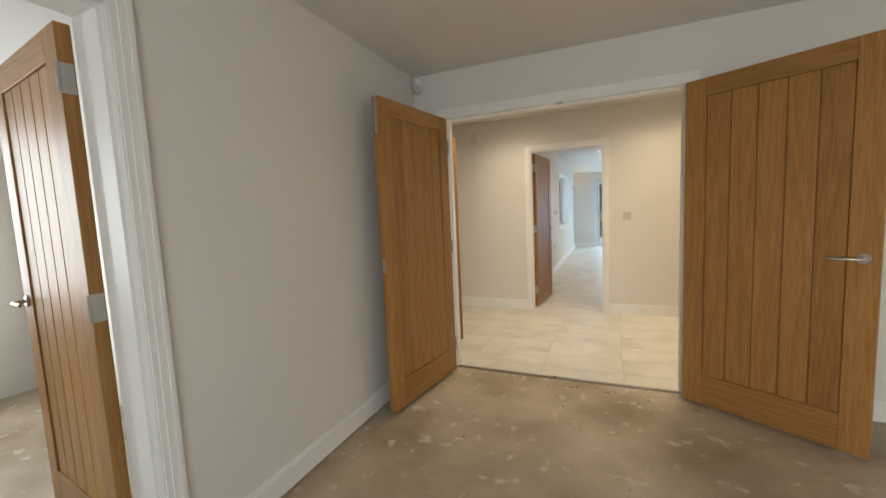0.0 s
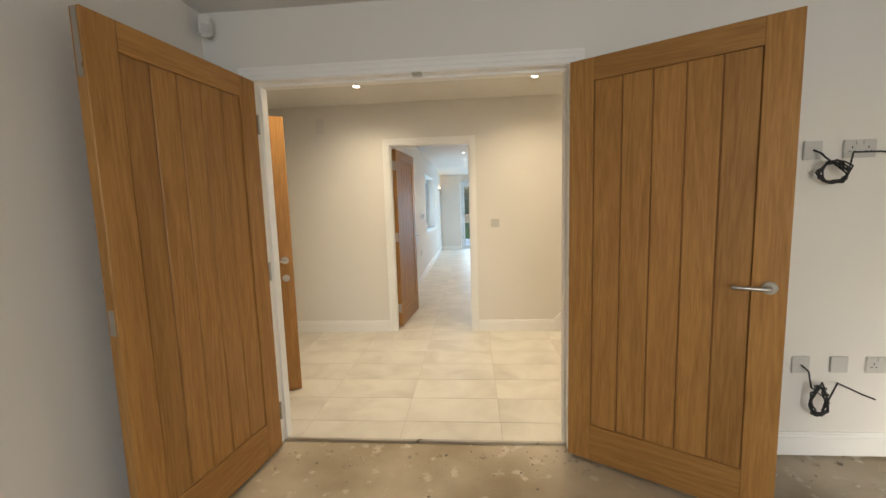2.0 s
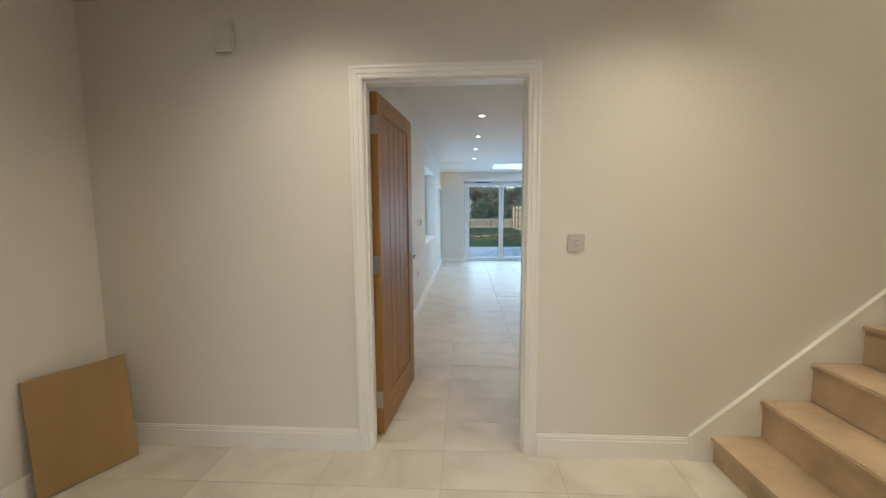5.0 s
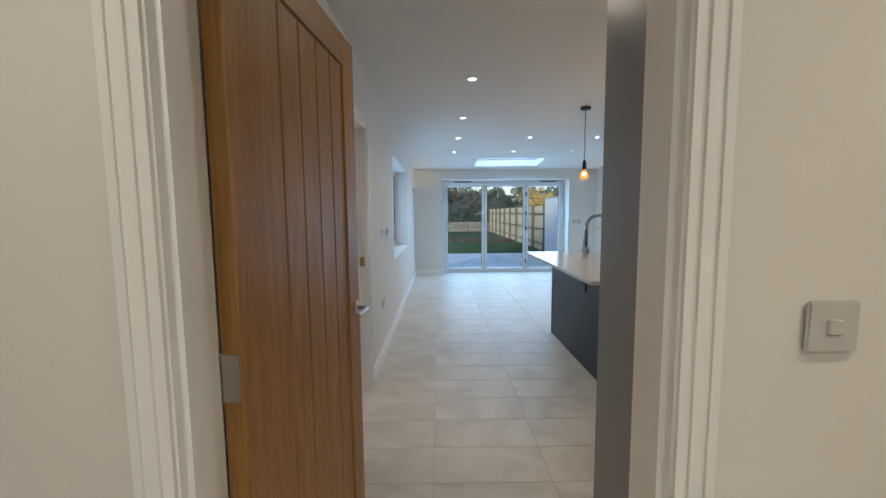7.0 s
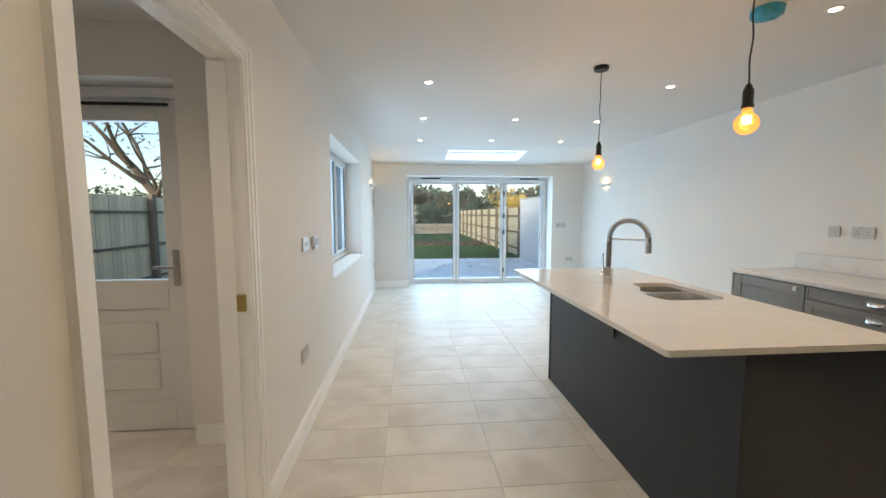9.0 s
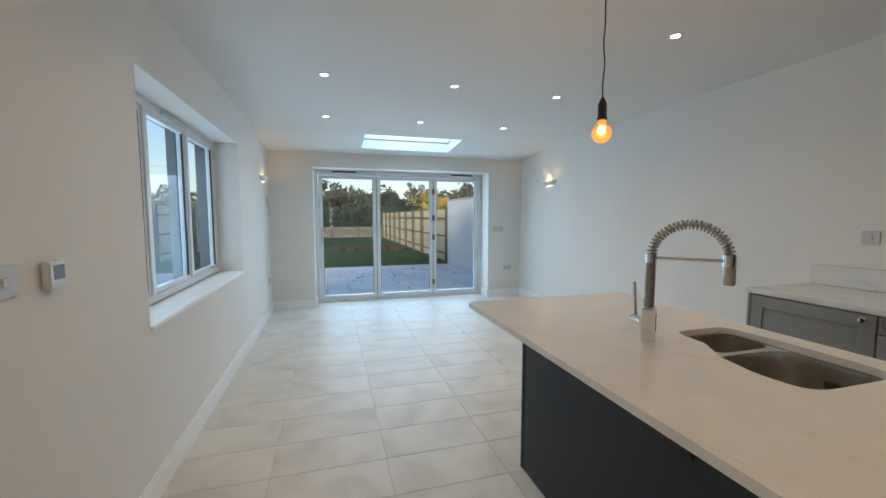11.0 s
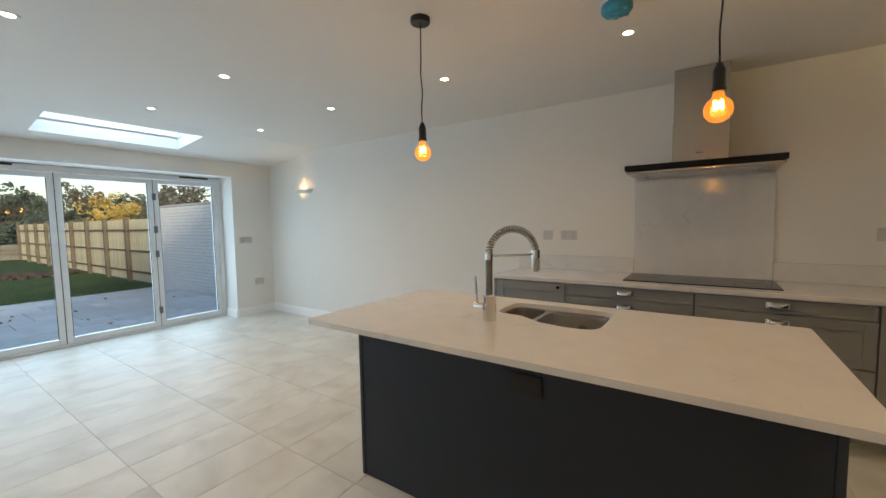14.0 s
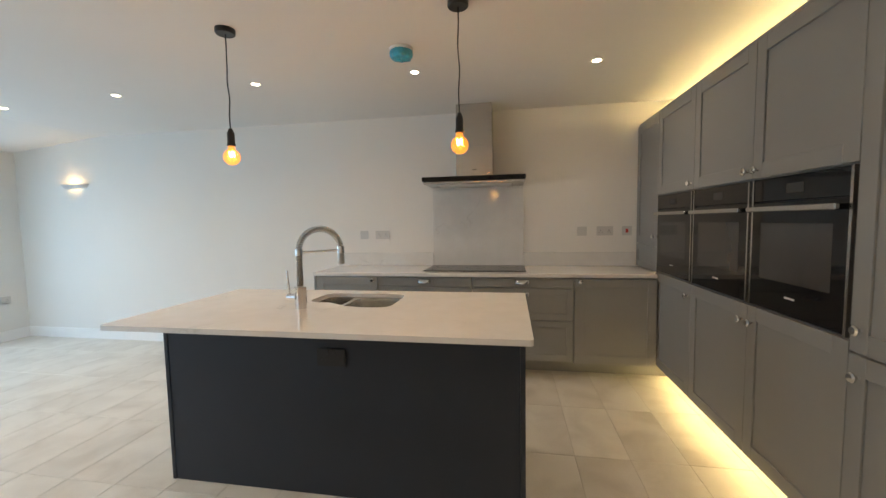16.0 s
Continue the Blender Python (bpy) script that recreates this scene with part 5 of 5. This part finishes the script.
for i in range(18):
    x = 1.63 + i * 0.125
    o = piece("spindle", SP, stairs, (x, -0.523, 0.06 + (x - 1.50) * k))
    o.scale = (1, 1, 1.22)

rc = random.Random(77)
bm = blank()
for i in range(420):
    edge = i % 3
    x = rc.uniform(-0.9, 3.6)
    y = -1.66 - abs(rc.gauss(0, 0.12)) if edge else rc.uniform(-4.6, -1.7)
    q = rc.uniform(0.002, 0.007) * (1.5 if rc.random() < 0.08 else 1)
    m = Matrix.Translation((x, y, -0.012 + q * 0.5)) @ Matrix.Rotation(rc.uniform(0, 6.28), 4, "Z") @ Matrix.Diagonal((q * 1.6, q, q * 0.7, 1))
    bmesh.ops.create_cone(bm, cap_ends=True, segments=5, radius1=1, radius2=0.4, depth=1.2, matrix=m)
tagged(part("crumbs", bm, CRUMB), "grey plaster crumbs and dust on the screed", "debris", "", "stuff")

bd = thing("plywood_board", pose(-1.985, -0.08, 0.006, -6, 0, 65), "loose plywood board leaning on the hall wall", "board")
part("sheet", box(blank(), 0, -0.012, 0, 0.40, 0.0, 0.56, 0.001), BOARD, bd)

# ---- garden ----
GZ = -0.20
ground = structure("ground", box(blank(), -400, -400, GZ - 0.5, 400, 900, GZ - 0.02), LAWN, "rough grass ground reaching the horizon", "ground")
structure("lawn", box(blank(), -5.2, 14.05, GZ - 0.02, 3.9, 31.0, GZ), LAWN, "young green lawn behind the patio", "lawn")
patio = structure("patio", box(blank(), -5.2, 8.65, GZ - 0.02, 3.79, 14.05, -0.172), SAND, "grey stone slab patio with sandy joints", "patio")


def leaf_mesh(name, centres, radii, count, size, mat, seed, flat=1.0):
    """Many small tilted leaves scattered through clumps."""
    rs = np.random.RandomState(seed)
    k = rs.randint(0, len(centres), count)
    d = rs.normal(size=(count, 3))
    d /= np.linalg.norm(d, axis=1)[:, None]
    p = np.array(centres)[k] + d * (np.array(radii)[k] * rs.uniform(0.35, 1.0, count) ** 0.5)[:, None] * np.array([1, 1, flat])
    a, b = rs.normal(size=(count, 3)), rs.normal(size=(count, 3))
    a /= np.linalg.norm(a, axis=1)[:, None]
    b = np.cross(a, b)
    b /= np.linalg.norm(b, axis=1)[:, None]
    s = (size * rs.uniform(0.5, 1.3, count))[:, None]
    v = np.stack([p - a * s, p + b * s * 0.45, p + a * s, p - b * s * 0.45], 1).reshape(-1, 3)
    me = bpy.data.meshes.new(name)
    me.from_pydata(v.tolist(), [], np.arange(4 * count).reshape(-1, 4).tolist())
    me.materials.append(mat)
    return me


def limb_path(p, d, length, rnd, n=5):
    pts = [Vector(p)]
    d = Vector(d).normalized()
    for _ in range(n):
        d = (d + Vector((rnd.uniform(-.25, .25), rnd.uniform(-.25, .25), rnd.uniform(-.1, .2)))).normalized()
        pts.append(pts[-1] + d * length / n)
    return pts


def tapered(bm, pts, r0, r1, seg=6):
    rings = []
    for i, p in enumerate(pts):
        d = (pts[min(i + 1, len(pts) - 1)] - pts[max(i - 1, 0)]).normalized()
        q = d.to_track_quat("Z", "Y").to_matrix()
        r = r0 + (r1 - r0) * i / (len(pts) - 1)
        rings.append([bm.verts.new(p + q @ Vector((r * math.cos(2 * math.pi * k / seg), r * math.sin(2 * math.pi * k / seg), 0))) for k in range(seg)])
    for a, b in zip(rings, rings[1:]):
        for k in range(seg):
            bm.faces.new((a[k], a[(k + 1) % seg], b[(k + 1) % seg], b[k]))


def tree(x, y, h, spread, mat, count, seed, label, size=0.12, twigs=3):
    rnd = random.Random(seed)
    t = thing("tree", pose(x, y, GZ - 0.02), label, "tree", "garden trees")
    bm, ends = blank(), []
    trunk = limb_path((0, 0, 0), (rnd.uniform(-.05, .05), 0, 1), h * 0.55, rnd, 6)
    tapered(bm, trunk, h * 0.03, h * 0.014, 8)
    for i in range(9):
        at = trunk[2 + i % 5]
        a = rnd.uniform(0, 6.28)
        limb = limb_path(at, (math.cos(a), math.sin(a), rnd.uniform(0.4, 1.3)), h * rnd.uniform(0.3, 0.5) * spread, rnd)
        tapered(bm, limb, h * 0.011, h * 0.003)
        ends += limb[2:]
        for _ in range(twigs):
            a = rnd.uniform(0, 6.28)
            tw = limb_path(limb[rnd.randint(2, 5)], (math.cos(a), math.sin(a), rnd.uniform(0, 1)), h * 0.16, rnd, 4)
            tapered(bm, tw, h * 0.004, h * 0.001, 4)
            ends.append(tw[-1])
    part("trunk", bm, BARK, t)
    me = leaf_mesh("crown", [tuple(e) for e in ends], [h * rnd.uniform(0.05, 0.11) for _ in ends], count, size, mat, seed)
    piece("crown", me, t)


rnd = random.Random(11)
kinds = [(LEAF, "dark evergreen tree beyond the garden fence"), (LEAF_BROWN, "brown autumn tree beyond the garden fence")]
for i in range(13):
    x = -9 + i * 2.1 + rnd.uniform(-.6, .6)
    mat, lab = kinds[i % 2]
    tree(x, 42 + rnd.uniform(-3, 6), rnd.uniform(4.0, 5.2), 1.2, mat, 5600, 100 + i, lab, 0.11)
tree(9.0, 35.5, 4.2, 1.05, LEAF_GOLD, 3600, 7, "golden autumn tree beyond the fence", 0.10)
tree(9.3, 27, 4.6, 1.1, LEAF_BROWN, 2200, 8, "brown autumn tree beyond the brick wall", 0.12)
tree(-8.0, 15.5, 7.5, 1.2, LEAF_BROWN, 500, 9, "nearly bare tree beyond the side fence", 0.08, 6)
cs = [(rnd.uniform(-14, 16), rnd.uniform(34, 38), rnd.uniform(0.1, 1.7)) for _ in range(150)]
hedge = new("hedge", leaf_mesh("hedge", cs, [rnd.uniform(0.5, 1.0) for _ in cs], 40000, 0.10, LEAF, 21))
tagged(hedge, "dark overgrown hedge behind the far fence", "hedge", "", "stuff")
cs = [(rnd.uniform(-8.4, -6.2), rnd.uniform(6, 26), rnd.uniform(0.3, 1.5)) for _ in range(45)]
hedge = new("bushes", leaf_mesh("bushes", cs, [rnd.uniform(0.4, 0.7) for _ in cs], 7000, 0.10, LEAF_GREEN, 22))
tagged(hedge, "green bushes behind the side fence", "bushes", "", "stuff")
cs = [(rnd.uniform(-60, 70), rnd.uniform(55, 75), rnd.uniform(0, 4.6)) for _ in range(240)]
woods = new("far_woods", leaf_mesh("far_woods", cs, [rnd.uniform(1.2, 2.4) for _ in cs], 30000, 0.4, LEAF, 23))
tagged(woods, "far dark woodland edge", "woods", "", "stuff")
rs = np.random.RandomState(31)
n = 16000
gx, gy = rs.uniform(-5.0, 3.85, n), 14.06 + rs.uniform(0, 1, n) ** 1.6 * 8
a = rs.uniform(0, 6.28, n)
hh = rs.uniform(0.02, 0.05, n)
v = np.stack([np.stack([gx - 0.006 * np.cos(a), gy - 0.006 * np.sin(a), np.full(n, GZ)], 1), np.stack([gx + 0.006 * np.cos(a), gy + 0.006 * np.sin(a), np.full(n, GZ)], 1),
              np.stack([gx + rs.normal(0, 0.012, n), gy + rs.normal(0, 0.012, n), GZ + hh], 1)], 1).reshape(-1, 3)
me = bpy.data.meshes.new("grass")
me.from_pydata(v.tolist(), [], np.arange(3 * n).reshape(-1, 3).tolist())
me.materials.append(BLADE)
tagged(new("grass", me), "short young grass blades on the lawn", "grass", "", "stuff")


bm = blank()
re = random.Random(41)
for i in range(150):
    a, k = re.uniform(0, 6.28), re.uniform(0, 1) ** 0.6
    x, y, q = 1.9 + 1.9 * k * math.cos(a), 21.0 + 1.1 * k * math.sin(a), re.uniform(0.06, 0.16)
    m = Matrix.Translation((x, y, GZ + q * 0.3)) @ Matrix.Rotation(re.uniform(0, 6.28), 4, "Z") @ Matrix.Diagonal((q * 1.5, q, q * 0.75, 1))
    bmesh.ops.create_icosphere(bm, subdivisions=1, radius=1, matrix=m)
for v in bm.verts:
    v.co += Vector((re.uniform(-.02, .02), re.uniform(-.02, .02), re.uniform(-.02, .02)))
soil = part("soil_heap", bm, SOIL)
tagged(soil, "low heap of dark dug earth on the lawn", "soil", "", "stuff")


def fence(name, m, length, height, label, board=0.11, timber=FENCE):
    """Boards hung on rails between square posts; local x along the fence, its garden face towards -y."""
    f = thing(name, m, label, "fence")
    bme = as_mesh("board", box(blank(), 0.003, 0.0, 0.04, board - 0.003, 0.018, height, 0.002), timber)
    for i in range(int(length / board)):
        piece("board", bme, f, (i * board, 0.002 * (i % 3), 0))
    pm = as_mesh("post", box(blank(), -0.06, -0.11, -0.05, 0.06, -0.002, height + 0.05, 0.006), POST)
    for i in range(int(length / 1.83) + 1):
        piece("post", pm, f, (i * 1.83, 0, 0))
    for z in ((0.35, height - 0.25) if height < 1.3 else (0.3, height / 2, height - 0.3)):
        part("rail", box(blank(), 0, -0.045, z - 0.024, length, -0.001, z + 0.024), POST, f)
    return f


fence("garden_fence", pose(3.93, 31.0, GZ, 0, 0, -90), 16.8, 1.78, "tall pale new timber fence along the lawn")
fence("garden_fence", pose(-5.2, 31.0, GZ), 9.1, 0.80, "low dark grey timber fence at the lawn's end", timber=FENCE_DARK)
fence("garden_fence", pose(-5.2, 2.0, GZ, 0, 0, 90), 29.0, 1.9, "tall pale vertical-board side fence")
# garden wall of pale brick
gw = thing("garden_wall", pose(3.80, 8.66, GZ), "pale painted brick garden wall beside the patio", "wall")
part("core", box(blank(), 0.012, 0, -0.05, 0.215, 5.55, 2.0), MORTAR, gw)
bm = blank()
vs, fs = [], []
rb = random.Random(5)
for c in range(27):
    y = -0.1125 if c % 2 else 0.0
    while y < 5.55:
        y0, y1 = max(0, y + 0.005), min(5.55, y + 0.220)
        if y1 - y0 > 0.03:
            z0, z1, x = c * 0.075 + 0.004, c * 0.075 + 0.069, rb.uniform(-0.002, 0.002)
            k = len(vs)
            vs += [(x, y0, z0), (x, y1, z0), (x, y1, z1), (x, y0, z1), (0.02, y0, z0), (0.02, y1, z0), (0.02, y1, z1), (0.02, y0, z1)]
            fs += [[k + i for i in f] for f in ((0, 3, 2, 1), (0, 1, 5, 4), (1, 2, 6, 5), (2, 3, 7, 6), (3, 0, 4, 7))]
        y += 0.225
bm.free()
me = bpy.data.meshes.new("bricks")
me.from_pydata(vs, [], fs)
me.materials.append(BRICK)
tagged(piece("bricks", me, gw), "pale painted stretcher-bond bricks", "", "", "stuff")
part("coping", box(blank(), -0.02, 0, 2.026, 0.24, 5.56, 2.07, 0.008), MORTAR, gw)

# ---- patio slabs ----
SLABS = {}
rp = random.Random(17)
y = 8.74
while y < 14.0:
    d = min(rp.choice((0.45, 0.6, 0.6)), 14.04 - y)
    x = -5.15
    while x < 3.74:
        w = min(rp.choice((0.3, 0.45, 0.6, 0.75, 0.9)), 3.77 - x)
        key = (round(w, 2), round(d, 2))
        if key not in SLABS:
            SLABS[key] = as_mesh("slab", box(blank(), 0.005, 0.005, -0.02, max(0.012, w - 0.005), max(0.012, d - 0.005), 0.02, 0.004), SLAB)
        if x > -2.2 or y > 10.5:
            piece("slab", SLABS[key], patio, (x, y, -0.170 + rp.uniform(-0.002, 0.002)))
        x += w
    y += d
rl = random.Random(4)
FALLEN = leaf_mesh("fallen_leaf", [(0, 0, 0)], [0.001], 1, 0.05, LEAF_BROWN, 2)
for i in range(40):
    o = tagged(new("fallen_leaf", FALLEN), "dry brown leaf on the patio slabs", "leaf", "fallen leaves")
    o.matrix_world = pose(rl.uniform(-0.5, 3.7), rl.uniform(9, 13.5), -0.14, rl.uniform(-20, 20), rl.uniform(-20, 20), rl.uniform(0, 360))

# ---- floor tiles ----
TX0, TY0, TW, TD, GAP = -0.14, 2.80, 0.6, 0.3, 0.0013
TILES = {}


def tile_mesh(w, d):
    key = (round(w, 3), round(d, 3))
    if key not in TILES:
        vs = [(0, 0, -0.007), (w, 0, -0.007), (w, d, -0.007), (0, d, -0.007), (0, 0, -0.0012), (w, 0, -0.0012), (w, d, -0.0012), (0, d, -0.0012),
              (0.0015, 0.0015, 0), (w - 0.0015, 0.0015, 0), (w - 0.0015, d - 0.0015, 0), (0.0015, d - 0.0015, 0)]
        fs = [(0, 1, 5, 4), (1, 2, 6, 5), (2, 3, 7, 6), (3, 0, 4, 7), (4, 5, 9, 8), (5, 6, 10, 9), (6, 7, 11, 10), (7, 4, 8, 11), (8, 9, 10, 11)]
        me = bpy.data.meshes.new("tile")
        me.from_pydata(vs, [], fs)
        me.materials.append(TILE)
        TILES[key] = me
    return TILES[key]


for rx0, ry0, rx1, ry1 in ((-0.64, 0.46, 3.29, 8.51), (-2.05, -1.59, 3.0, 0.46), (-2.75, 0.53, -0.64, 3.50)):
    for i in range(math.floor((rx0 - TX0) / TW), math.ceil((rx1 - TX0) / TW)):
        for j in range(math.floor((ry0 - TY0) / TD), math.ceil((ry1 - TY0) / TD)):
            x0, x1 = max(rx0, TX0 + i * TW + GAP), min(rx1, TX0 + (i + 1) * TW - GAP)
            y0, y1 = max(ry0, TY0 + j * TD + GAP), min(ry1, TY0 + (j + 1) * TD - GAP)
            if x1 - x0 < 0.01 or y1 - y0 < 0.01:
                continue
            if (x0 > 0.47 and 0.46 < y1 < 0.91) or (x0 > 2.95 and y1 < 4.0) or (x0 > 1.15 and x1 < 1.72 and y0 > 2.2 and y1 < 3.98) or (x0 > 1.6 and y0 > -0.5 and y1 < 0.5):
                continue
            piece("tile", tile_mesh(x1 - x0, y1 - y0), floor, (x0, y0, 0))
